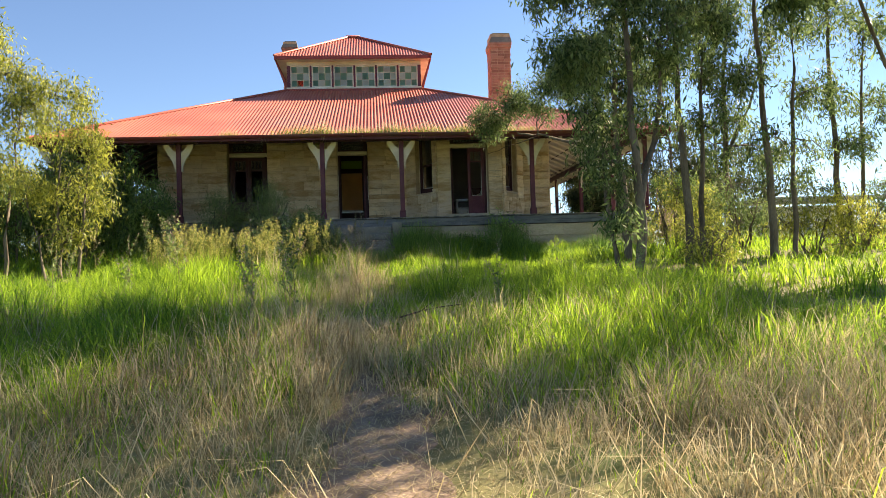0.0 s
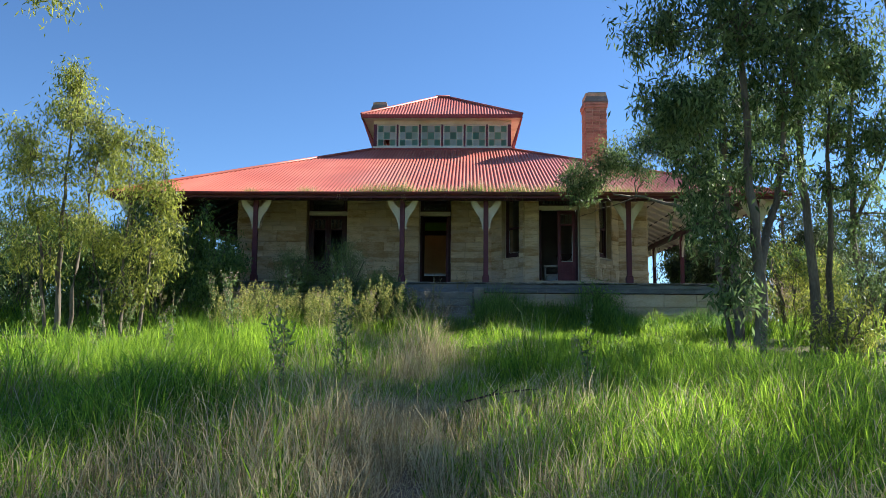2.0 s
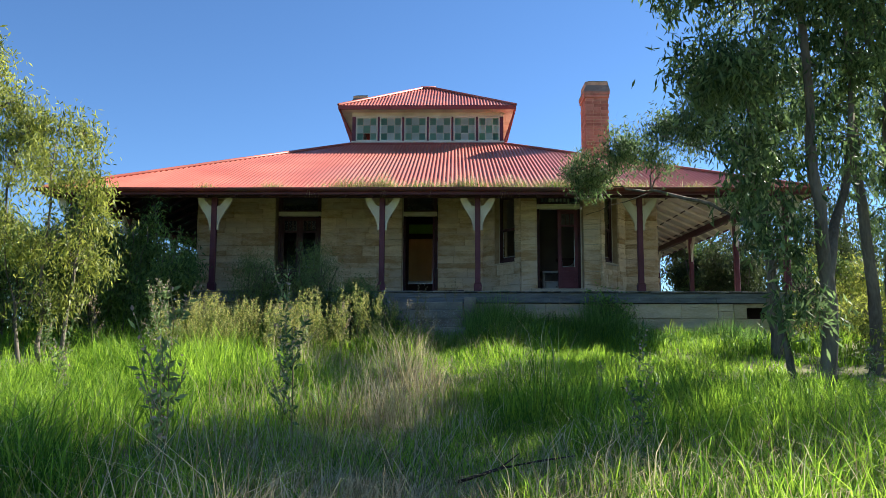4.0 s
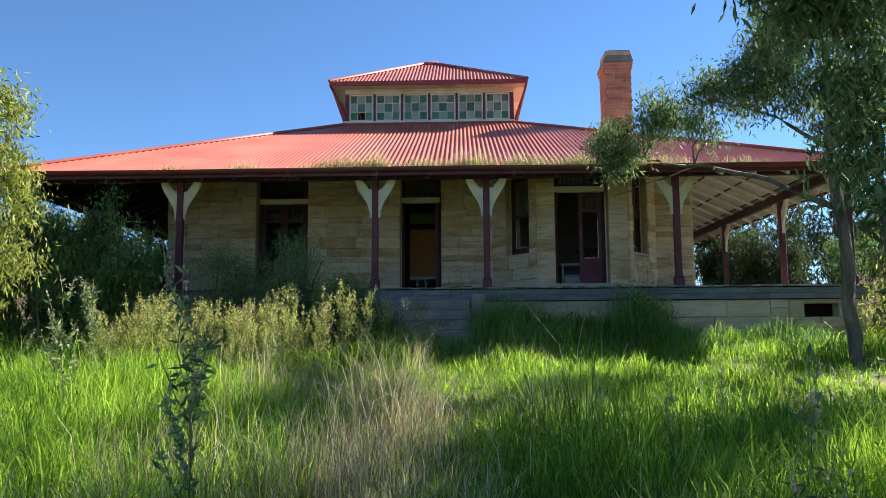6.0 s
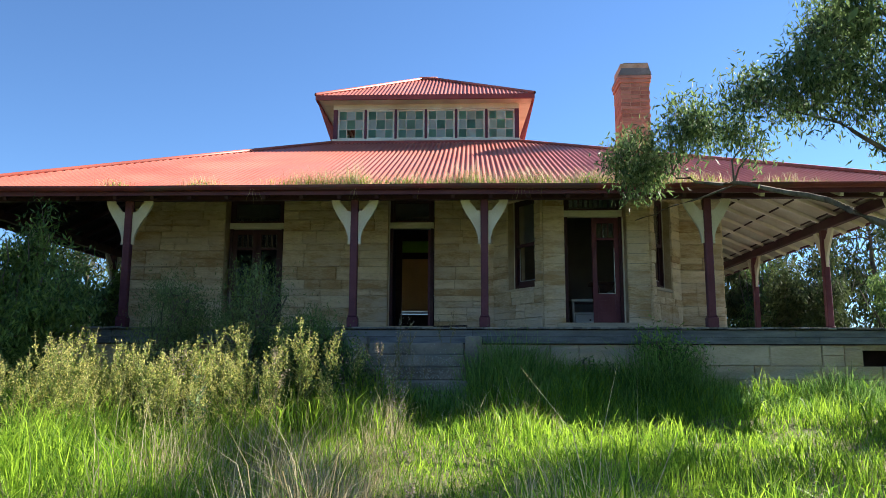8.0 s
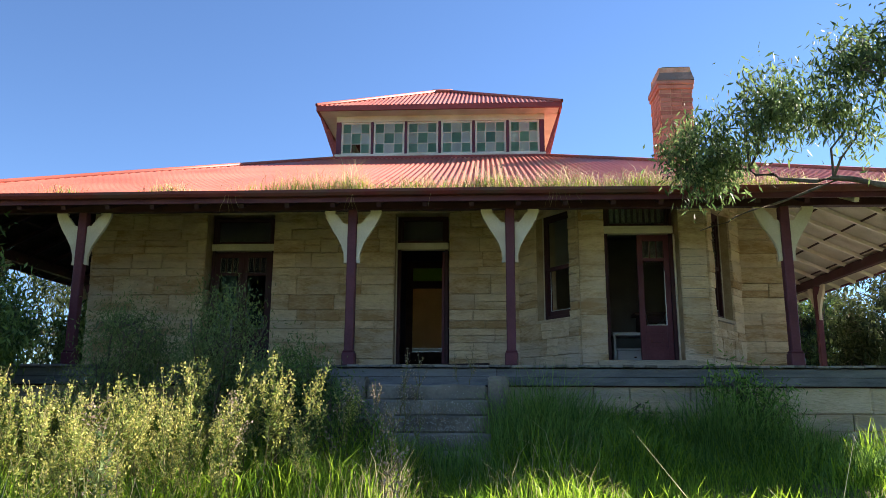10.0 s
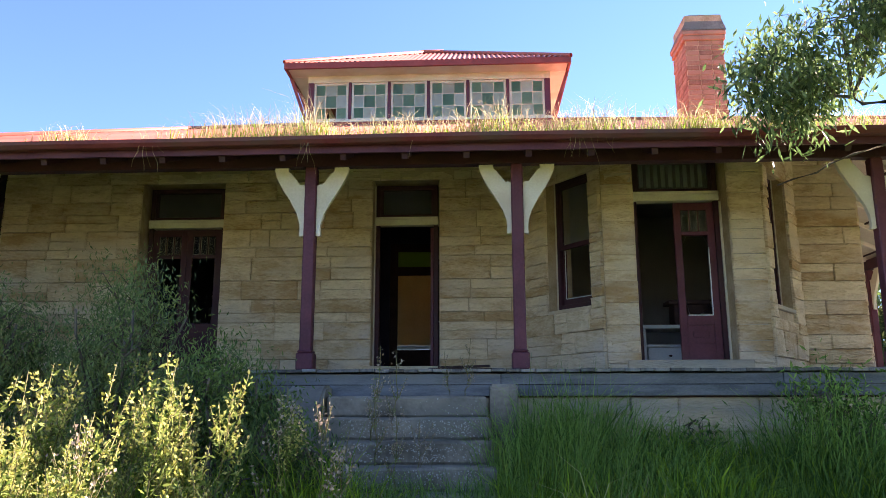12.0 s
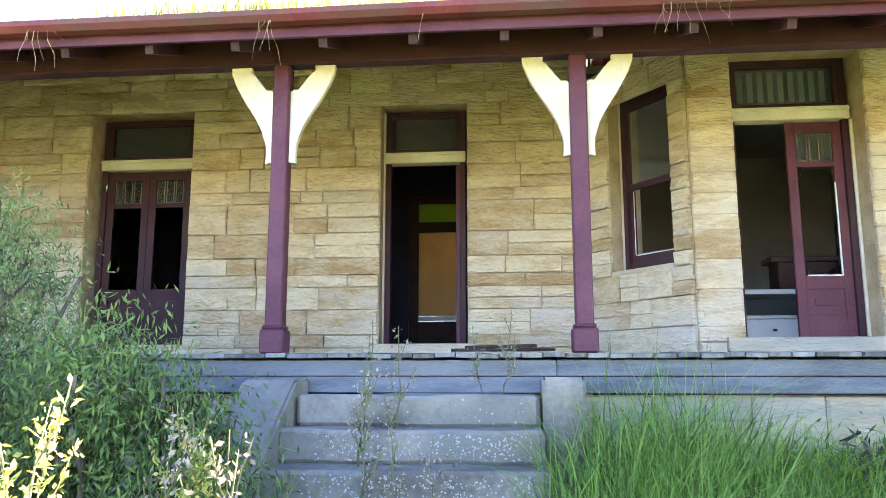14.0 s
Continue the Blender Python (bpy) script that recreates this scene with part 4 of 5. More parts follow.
def make_steps():
    root = tagged(new("front_steps"), "worn grey stone steps spotted with lichen between low piers", "steps", kind="structure")
    x0, x1 = -0.34, 1.16
    for k in range(5):
        top = 2.59 - 0.19 * k
        y1 = DECK_Y - 0.03 - 0.29 * k
        bm = bmesh.new()
        add_box(bm, x0 - 0.03 * k, x1 + 0.02 * k, y1 - 0.33, y1 if k else y1 + 0.03, top - 0.19, top, 0.022)
        bmesh.ops.subdivide_edges(bm, edges=[e for e in bm.edges if e.calc_length() > 1], cuts=18)
        for v in bm.verts:
            v.co += Vector((0, 0.012, 0.012)) * noise.noise(v.co * 3)
        part("step", mesh_of("step", bm, STEP), root)
        # lichen spots
        n = 330 if k else 40
        v, loops, sizes = [], [], []
        for _ in range(n):
            cx, cz, r = RNG.uniform(x0 + 0.2, x1 - 0.05), RNG.uniform(top - 0.17, top - 0.02), RNG.uniform(0.002, 0.0075)
            i = len(v)
            for a in range(7):
                q = math.tau * a / 7
                e = r * RNG.uniform(0.7, 1.2)
                v.append((cx + e * math.cos(q), y1 - 0.343, cz + e * math.sin(q)))
            loops += list(range(i, i + 7))
            sizes.append(7)
        tagged(part("lichen", raw_mesh("lichen", np.array(v), np.array(sizes), np.array(loops), LICHEN), root), kind="stuff")
    for name, a, b in (("pier", -0.72, -0.36), ("pier", 1.18, 1.44)):
        bm = bmesh.new()
        slope = a < 0
        out = [(0, 1.6), (0, 2.70), (-0.36, 2.70), (-0.40, 2.66), (-0.42, 1.6)] if not slope else [(0, 1.5), (0, 2.70), (-0.30, 2.68), (-1.1, 2.15), (-1.15, 1.5)]
        m = Matrix.Translation((b, DECK_Y - 0.0, 0)) @ Matrix.Rotation(radians(90), 4, "Z")
        add_prism(bm, out, b - a, m)
        bmesh.ops.recalc_face_normals(bm, faces=bm.faces)
        bmesh.ops.bevel(bm, geom=bm.edges[:], offset=0.02, segments=2, affect="EDGES")
        part(name, mesh_of(name, bm, STEP), root)


make_steps()


# ---- grass ----
def scatter(n, x0, x1, y0, y1):
    return RNG.uniform(x0, x1, n), RNG.uniform(y0, y1, n)


def keep_clear(x, y):
    """True where grass may stand: off the house, its steps and the bare track."""
    house = (x > -8) & (x < 8.8) & (y > 20.84)
    steps = (x > -0.75) & (x < 1.45) & (y > 19.3)
    half = np.interp(y, [2.6, 3.3, 4.4, 5.4, 6.9], [0.0, 0.18, 0.3, 0.27, 0.0])
    bare = (np.abs(x - path_x(y) + 0.1) < half * (1 + 0.3 * np.sin(y * 5 + x * 9))) & (y < 6.9) & (y > 2.6)
    return ~(house | steps | (bare & (RNG.uniform(size=len(x)) > 0.2)))


def patches(x, y, s, k):
    return 0.5 + 0.25 * (np.sin(x * s + k) * np.cos(y * s * 1.2 - k) + np.sin((x + y) * s * 0.63 + 2 * k) * np.cos((x - y) * s * 0.5 + k)) * 1.6


def dryness(x, y):
    """The share of dry stalks: near the gate and along the track."""
    track = np.exp(-((x - 0.45) / 0.6) ** 2) * np.interp(y, [4, 8, 13, 17, 19], [0.9, 0.92, 0.8, 0.5, 0.0])
    front = np.interp(y, [2, 5.0, 7.4], [0.97, 0.82, 0.14])
    return np.clip(np.maximum(track, front) + 0.35 * (patches(x, y, 1.1, 2) - 0.5), 0.02, 0.95)


def grass_height(x, y):
    h = np.interp(y, [0, 3, 6, 9, 15, 18, 20.8], [0.25, 0.29, 0.32, 0.42, 0.42, 0.40, 0.55])
    track = np.exp(-((x - path_x(y)) / 0.55) ** 2)
    lawn = ((x > 0.5) & (y > 13)) * np.exp(-((y - 16.0) / 3.6) ** 2)
    return h * (1 - 0.28 * track) * (1 - 0.45 * np.exp(-((x - 1.05) / 0.35) ** 2) * np.interp(y, [9, 12], [1, 0.5])) * (1 - 0.5 * lawn) * (0.55 + 0.9 * patches(x, y, 0.9, 1))


def grow_grass(name, label, n, region, m, w, dry, tall=1.0, lean=(0.15, 1.0)):
    x, y = scatter(n, *region)
    # half of the blades stand in tufts
    tuft = (np.arange(n) // 2 // 22) * 44 % n
    half = np.arange(n) % 2 == 0
    x = np.where(half, x[tuft] + RNG.normal(0, 0.07, n), x)
    y = np.where(half, y[tuft] + RNG.normal(0, 0.07, n), y)
    share = dryness(x, y)
    pick = RNG.uniform(size=n)
    ok = keep_clear(x, y) & ((pick < share) if dry else (pick > share))
    x, y = x[ok], y[ok]
    k = len(x)
    h = grass_height(x, y) * RNG.uniform(0.45, 1.25, k) * tall * (0.6 + 0.8 * patches(x, y, 3.7, 4))
    base = np.stack([x, y, ground_z(x, y) - 0.02], 1)
    me = blades_mesh(name, base, h, RNG.uniform(0.6, 1.3, k) * w, RNG.uniform(*lean, k), m)
    tagged(new(name, me), label, "grass", kind="stuff")


grow_grass("green_grass", "long bright green grass blades across the paddock", 120000, (-5.5, 6, 3, 20.8), GRASS, 0.009, False, 1.1)
grow_grass("green_grass", "long green grass beside the paddock track", 46000, (-12, 14, 6, 21), GRASS, 0.016, False, 1.05)
grow_grass("dry_grass", "straw-coloured dry grass stalks near the track", 80000, (-5.5, 6.5, 1.0, 10), STRAW, 0.006, True, 1.15, (0.2, 1.4))
grow_grass("dry_grass", "straw-coloured dry grass stalks along the trodden line", 45000, (-1.5, 2.3, 6, 18.5), STRAW, 0.006, True, 1.5, (0.1, 0.8))
grow_grass("short_grass", "short green grass under the dry stalks", 45000, (-5, 6, 0.5, 9), LUSH, 0.008, False, 0.6)
grow_grass("far_grass", "coarse grass in the paddock beyond", 22000, (-32, 34, 14, 48), GRASS, 0.036, False, 1.2)
x, y = scatter(10000, -0.4, 2.4, 9, 19)
tagged(new("trodden_grass", blades_mesh("trodden_grass", np.stack([x, y, ground_z(x, y) - 0.02], 1), RNG.uniform(0.1, 0.32, len(x)), RNG.uniform(0.006, 0.011, len(x)), RNG.uniform(0.2, 1.4, len(x)), GRASS)), "short green grass on the trodden line", "grass", kind="stuff")
x, y = scatter(26000, 1.45, 8.7, 18.7, 20.75)
dens = RNG.uniform(size=len(x)) < np.clip((y - 18.4) / 1.6, 0.15, 1)
x, y = x[dens], y[dens]
tall = np.interp(x, [1.4, 2, 4.2, 5.4, 9], [0.75, 0.85, 0.7, 0.45, 0.35]) * (0.35 + 1.0 * patches(x, y, 2.3, 5)) * RNG.uniform(0.3, 1.4, len(x)) * np.interp(y, [18.7, 20], [0.45, 1])
tagged(new("lush_grass", blades_mesh("lush_grass", np.stack([x, y, ground_z(x, y) - 0.02], 1), tall, RNG.uniform(0.004, 0.013, len(x)), RNG.uniform(0.05, 1.35, len(x)), LUSH)), "tall lush grass against the shaded veranda base", "grass", kind="stuff")
x, y = scatter(1100, 1.15, 2.0, 19.3, 20.75)
tagged(new("pier_grass", blades_mesh("pier_grass", np.stack([np.maximum(x, np.where(y > 20.4, 1.47, 1.15)), y, ground_z(x, y) - 0.02], 1), RNG.uniform(0.4, 1.05, len(x)), RNG.uniform(0.006, 0.011, len(x)), RNG.uniform(0.1, 0.9, len(x)), LUSH)), "long grass leaning over the step pier", "grass", kind="stuff")
x, y = scatter(2600, -0.5, 1.3, 18.6, 19.6)
tagged(new("step_grass", blades_mesh("step_grass", np.stack([x, y, ground_z(x, y) - 0.02], 1), RNG.uniform(0.2, 0.6, len(x)), RNG.uniform(0.006, 0.011, len(x)), RNG.uniform(0.1, 0.9, len(x)), LUSH)), "grass at the foot of the stone steps", "grass", kind="stuff")
# single bent straws
x, y = scatter(2600, -4.5, 5.5, 1.6, 10)
ok = keep_clear(x, y)
x, y = x[ok], y[ok]
tagged(new("straw_stems", blades_mesh("straw_stems", np.stack([x, y, ground_z(x, y)], 1), RNG.uniform(0.25, 0.65, len(x)), RNG.uniform(0.005, 0.009, len(x)), RNG.uniform(0.6, 1.6, len(x)), STRAW)), "bleached bent straw stems over the grass", "grass", kind="stuff")

y = RNG.uniform(2.8, 7.2, 5200)
x = path_x(y) - 0.1 + RNG.normal(0, 0.42, len(y))
tagged(new("straw_litter", blades_mesh("straw_litter", np.stack([x, y, ground_z(x, y) + 0.022], 1), RNG.uniform(0.012, 0.05, len(x)), RNG.uniform(0.004, 0.008, len(x)), RNG.uniform(2.5, 6.0, len(x)), STRAW, 0.5)), "flattened straw and leaf litter strewn over the track", "litter", kind="stuff")


def gutter_grass():
    bits, hs = [], []
    for cx, w, n, h in ((-3.1, 0.35, 260, 0.16), (-1.2, 0.8, 900, 0.24), (-0.6, 0.3, 320, 0.34), (0.3, 0.8, 800, 0.2), (1.3, 0.5, 600, 0.28), (2.2, 0.5, 600, 0.26), (3.2, 0.6, 700, 0.24), (4.1, 0.6, 600, 0.28), (4.9, 0.5, 300, 0.2), (-4.6, 0.3, 160, 0.14), (6.3, 0.5, 200, 0.15)):
        x = RNG.normal(cx, w * 0.6, n)
        bits.append(np.stack([x, RNG.uniform(EAVE_Y - 0.12, EAVE_Y + 0.1, n), np.full(n, EAVE_Z + 0.0)], 1))
        hs.append(RNG.uniform(0.4, 1.4, n) * h * 0.95 * np.exp(-((x - cx) / w) ** 2 * 0.5))
    b, h = np.concatenate(bits), np.concatenate(hs)
    cut = RNG.uniform(size=len(b)) < 0.42
    h = np.where(cut, h * 0.75, h * 1.35)
    for name, m, c in (("gutter_weeds", GRASS, cut), ("gutter_straw", STRAW, ~cut)):
        me = blades_mesh(name, b[c], h[c], RNG.uniform(0.003, 0.008, c.sum()), RNG.uniform(0.2, 1.1, c.sum()), m)
        tagged(new(name, me), "tufts of grass growing in the roof gutter", "grass", kind="stuff")


gutter_grass()


# ---- trees ----
def curve(a, b, sag, n=6, wob=0.1, rnd=random):
    pts = []
    for i in range(n + 1):
        t = i / n
        p = a.lerp(b, t) + Vector((0, 0, sag * math.sin(math.pi * t)))
        if 0 < i < n:
            p += Vector((rnd.uniform(-wob, wob), rnd.uniform(-wob, wob), rnd.uniform(-wob, wob) * 0.5))
        pts.append(p)
    return pts


def make_tree(name, label, category, stems, crowns, leaf, leaf_size, seed, twigs=26, per_twig=50, bark=BARK, spread=0.29, limbs=()):
    """stems: (points, base radius). crowns: (centre, radii, share) that twigs fill; each twig hangs leaves."""
    rnd = random.Random(seed)
    rng = np.random.default_rng(seed)
    base = stems[0][0][0]
    root = tagged(new(name), label, category)
    root.matrix_world = Matrix.Translation(base)
    back = Matrix.Translation(-Vector(base))
    skeleton = []
    bm = bmesh.new()
    for pts, r in stems:
        fine = []
        for a, b in zip(pts, pts[1:]):
            fine += curve(Vector(a), Vector(b), 0, 4, 0.05, rnd)[:-1]
        fine.append(Vector(pts[-1]))
        n = len(fine)
        add_tube(bm, fine, [r * (1 - 0.85 * i / (n - 1)) + 0.006 for i in range(n)], 8)
        skeleton += [(p, r * (1 - 0.85 * i / (n - 1))) for i, p in enumerate(fine) if i > n * 0.3]
    bm.transform(back)
    part("trunk", mesh_of("trunk", bm, bark, True), root)
    bm = bmesh.new()
    for pts, r in limbs:
        fine = []
        for a, b in zip(pts, pts[1:]):
            fine += curve(Vector(a), Vector(b), 0, 4, 0.04, rnd)[:-1]
        fine.append(Vector(pts[-1]))
        n = len(fine)
        add_tube(bm, fine, [r * (1 - 0.8 * i / (n - 1)) + 0.004 for i in range(n)], 6)
        skeleton += [(p, r * 0.6) for p in fine[2:]]
    base_pts, ways = [], []
    for centre, radii, share in crowns:
        c = Vector(centre)
        hub = min(skeleton, key=lambda s: (s[0] - c).length + max(0, s[0].z - c.z) * 0.8)
        k = max(2, int(twigs * share / 9))
        hubs = []
        for _ in range(k):
            e = c + Vector([rnd.uniform(-0.6, 0.6) * q for q in radii])
            limb = curve(hub[0], e, 0.15, 5, 0.12, rnd)
            r0 = max(0.012, min(hub[1] * 0.6, 0.05))
            add_tube(bm, limb, [lerp(r0, 0.006, i / 5) for i in range(6)], 5)
            hubs += limb[2:]
        for _ in range(int(twigs * share)):
            d = Vector((rnd.gauss(0, 1), rnd.gauss(0, 1), rnd.gauss(0, 1))).normalized()
            e = c + Vector([d[i] * radii[i] * rnd.uniform(0.35, 1.05) for i in range(3)])
            h = min(hubs, key=lambda p: (p - e).length)
            tw = curve(h, e, 0.08, 2, 0.05, rnd)
            add_tube(bm, tw, [0.008, 0.005, 0.002], 3)
            n = int(per_twig * 1.1 * rnd.uniform(0.5, 1.4))
            t = rng.uniform(0.3, 1.1, n)
            pts = np.array(h)[None] * (1 - t[:, None]) + np.array(e)[None] * t[:, None]
            pts = pts + rng.normal(0, spread, (n, 3)) * np.array([0.8, 0.8, 0.9]) * rnd.uniform(0.5, 1.0)
            w = rng.normal(0, 0.55, (n, 3)) + np.array([0, 0, -0.75])
            base_pts.append(pts)
            ways.append(w)
    bm.transform(back)
    part("branch", mesh_of("branch", bm, bark, True), root)
    b, w = np.concatenate(base_pts) - np.array(base), np.concatenate(ways)
    n = len(b)
    length = rng.uniform(0.6, 1.3, n) * leaf_size
    tagged(part("leaves", leaves_mesh("leaves", b, w, length, length * rng.uniform(0.17, 0.28, n), leaf), root), kind="stuff")
    return root


def gz(x, y):
    return float(ground_z(x, y))


def v3(x, y, z=0.0):
    return (x, y, gz(x, y) - 0.05 + z)


# the tall gums on the east side of the track
make_tree("gum_tree", "tall slender gum tree with hanging grey-green leaves", "tree",
          [([v3(5.5, 13.2), (5.45, 13.1, 2.6), (5.3, 13.0, 4.2), (5.2, 12.9, 6.2), (5.0, 12.8, 8.4)], 0.10), ([(5.45, 13.1, 2.4), (5.9, 13.3, 4.0), (6.2, 13.4, 6.4)], 0.07), ([v3(5.2, 13.5), (4.9, 13.4, 3.2), (4.6, 13.2, 5.0)], 0.05)],
          [((3.9, 13.4, 6.3), (0.7, 0.7, 0.7), 0.9), ((4.1, 13.1, 5.1), (0.6, 0.7, 0.6), 0.7), ((4.8, 13.2, 8.6), (1.0, 1.0, 0.9), 0.9), ((4.6, 13.0, 5.0), (0.7, 0.9, 0.8), 1.0), ((5.0, 12.8, 6.4), (1.2, 1.1, 1.0), 1.8), ((5.8, 13.2, 5.6), (1.0, 1.0, 0.9), 1.2), ((5.2, 13, 7.8), (1.2, 1.2, 0.9), 1.4), ((4.6, 13.2, 3.9), (0.6, 0.7, 0.6), 0.9), ((6.3, 13.5, 7.2), (1.0, 1.0, 0.9), 1.3), ((5.6, 13.2, 4.0), (0.7, 0.7, 0.5), 0.6),
           ((6.8, 13.2, 6.0), (0.9, 0.9, 0.9), 1.2), ((4.3, 13.1, 7.4), (0.8, 0.9, 0.9), 1.1), ((5.9, 13.0, 9.0), (1.2, 1.1, 0.8), 1.2), ((4.7, 12.7, 3.0), (0.45, 0.5, 0.6), 0.35), ((5.1, 12.7, 2.2), (0.45, 0.5, 0.5), 0.3),
           # unseen high crowns, added to shade the grass west of the track
           ((7.2, 13.2, 9.6), (1.3, 1.2, 0.9), 1.6), ((8.4, 13.6, 9.3), (1.2, 1.2, 0.9), 1.3), ((6.2, 13.0, 10.8), (1.4, 1.3, 0.9), 1.5)],
          GUM, 0.14, 21, 26, 84, spread=0.19)
make_tree("gum_tree", "slim double-stemmed gum tree in long grass", "tree",
          [([v3(7.5, 15.9), (7.45, 15.9, 4.0), (7.3, 15.8, 6.6), (7.2, 15.8, 9.0)], 0.10), ([v3(7.9, 16.1), (8.0, 16.1, 4.2), (8.2, 16.2, 7.6)], 0.07)],
          [((7.2, 15.8, 7.4), (1.3, 1.2, 1.2), 1.0), ((8.2, 16.2, 6.4), (1.0, 1.0, 1.0), 1.0), ((6.8, 15.6, 5.6), (0.8, 0.8, 0.7), 0.8), ((7.3, 15.9, 9.0), (1.3, 1.2, 0.9), 0.5), ((8.2, 16.0, 4.4), (0.7, 0.7, 0.7), 0.5), ((8.6, 16.2, 5.4), (0.8, 0.8, 0.7), 0.8),
           # two more unseen crowns, there for their shadow on the paddock
           ((7.0, 15.4, 10.2), (1.4, 1.3, 0.8), 1.6), ((8.3, 15.2, 10.0), (1.4, 1.3, 0.8), 1.6)],
          GUM, 0.14, 22, 24, 70, spread=0.19)
make_tree("gum_tree", "leaning gum tree whose low limb reaches the veranda roof", "tree",
          [([v3(6.75, 17.7), (6.7, 17.7, 3.3), (6.55, 17.65, 4.6), (6.5, 17.6, 6.4), (6.6, 17.6, 8.2)], 0.105)],
          [((6.3, 17.5, 6.6), (1.2, 1.1, 1.0), 1.6), ((7.2, 17.8, 5.8), (1.0, 1.0, 0.9), 0.9), ((5.6, 17.6, 5.75), (0.75, 0.8, 0.7), 0.9), ((6.6, 17.6, 8.0), (1.0, 1.0, 0.9), 0.5), ((3.75, 19.6, 5.3), (0.6, 0.5, 0.5), 0.9), ((4.3, 19.2, 5.7), (0.75, 0.5, 0.55), 0.9), ((5.2, 18.6, 5.9), (0.65, 0.5, 0.4), 0.7), ((5.0, 18.8, 5.3), (0.4, 0.4, 0.3), 0.3), ((6.9, 18.2, 5.5), (0.9, 0.8, 0.8), 1.0), ((6.0, 18.3, 6.4), (0.7, 0.7, 0.6), 0.8)],
          GUM, 0.105, 23, 34, 110, spread=0.2,
          limbs=[([(6.68, 17.7, 3.75), (5.9, 18.3, 4.35), (5.1, 18.9, 4.72), (4.5, 19.3, 4.85), (4.1, 19.5, 5.05)], 0.045), ([(5.0, 18.95, 4.75), (4.3, 19.7, 4.6), (3.8, 20.1, 4.45)], 0.014), ([(6.55, 17.65, 4.7), (5.8, 17.7, 5.2), (5.0, 18.3, 5.7)], 0.03)])
make_tree("gum_tree", "thin-trunked gum with an open crown", "tree",
          [([v3(10.6, 20.2), (10.5, 20.2, 4.5), (10.5, 20.1, 7.0), (10.7, 20.0, 9.5)], 0.10), ([(10.5, 20.2, 4.2), (11.4, 20.2, 6.2), (12.0, 20.2, 7.6)], 0.05)],
          [((10.4, 20.0, 8.2), (1.4, 1.2, 1.2), 1.1), ((11.8, 20.2, 7.4), (1.2, 1.0, 0.9), 0.8), ((9.6, 20.0, 6.6), (0.8, 0.8, 0.7), 0.5), ((10.7, 20.2, 5.2), (0.9, 0.9, 0.7), 0.7), ((11.6, 20.2, 4.2), (0.8, 0.9, 0.7), 0.6), ((10.0, 20.0, 4.2), (0.6, 0.7, 0.6), 0.4)],
          GUM, 0.16, 24, 26, 54, spread=0.22)
make_tree("gum_tree", "tall gum standing back among the others", "tree",
          [([v3(13.2, 19.2), (13.1, 19.2, 4.2), (12.9, 19.1, 7.0), (12.8, 19.0, 9.4)], 0.09), ([v3(14.0, 19.6), (14.1, 19.6, 5), (14.3, 19.6, 8)], 0.06)],
          [((12.9, 19, 7.8), (1.3, 1.2, 1.2), 1.2), ((14.2, 19.5, 7.4), (1.1, 1.1, 1.0), 0.9), ((12.6, 19, 5.6), (0.9, 0.9, 0.8), 0.9), ((12.9, 19, 9.4), (1.2, 1.1, 0.8), 0.8), ((13.6, 19.2, 4.4), (0.9, 0.9, 0.7), 0.8), ((14.6, 19.6, 5.6), (0.9, 0.9, 0.8), 0.8)],
          GUM, 0.16, 25, 26, 56, spread=0.22)
make_tree("gum_tree", "straight gum with a high leafy crown", "tree",
          [([v3(9.6, 16.2), (9.5, 16.2, 4.2), (9.3, 16.1, 7.0), (9.2, 16.0, 9.4)], 0.09), ([v3(10.3, 16.6), (10.4, 16.6, 5), (10.6, 16.6, 8)], 0.06)],
          [((9.3, 16, 7.6), (1.2, 1.2, 1.1), 0.6), ((10.6, 16.5, 7.0), (1.1, 1.1, 1.0), 0.8), ((9.2, 16, 5.4), (0.7, 0.8, 0.7), 0.6), ((10.9, 16.6, 5.2), (0.8, 0.8, 0.8), 0.6), ((9.9, 16, 9.2), (1.3, 1.1, 0.8), 0.6), ((9.6, 16.1, 4.0), (0.7, 0.8, 0.7), 0.4), ((10.6, 16.5, 3.6), (0.8, 0.7, 0.6), 0.3),
           # unseen top crowns added to throw shade across the grass
           ((9.4, 15.6, 10.0), (1.4, 1.3, 0.8), 1.6), ((10.6, 15.4, 10.2), (1.4, 1.4, 0.8), 1.6), ((11.8, 15.6, 10.0), (1.3, 1.3, 0.8), 1.4)],
          GUM, 0.15, 26, 24, 60, spread=0.2)
# gums added beyond the right edge to cast shade on the track
for i, (x, y, lean, leafy) in enumerate(((9.9, 10.4, -0.3, 20), (11.0, 11.4, 0.0, 20), (10.4, 11.8, -1.6, 26), (15.2, 14.6, 0.0, 40), (16.8, 15.6, -0.4, 40), (12.0, 14.2, -2.6, 44), (14.4, 11.2, -0.4, 16), (13.8, 16.2, -0.2, 44))):
    cx = x + lean
    make_tree("gum_tree", "gum tree added to shade the paddock track", "tree",
              [([v3(x, y), (x + 0.1, y, 3.0), (lerp(x, cx, 0.5), y, 6.0), (cx, y, 9.4)], 0.075)],
              [((cx - 0.3, y, 8.9), (1.4, 1.3, 1.0), 1.5), ((cx + 0.4, y + 0.3, 7.6), (1.2, 1.2, 0.9), 1.1), ((cx - 0.4, y - 0.4, 6.6), (0.9, 1.0, 0.7), 0.7)],
              GUM, 0.24, 30 + i, 24, leafy)
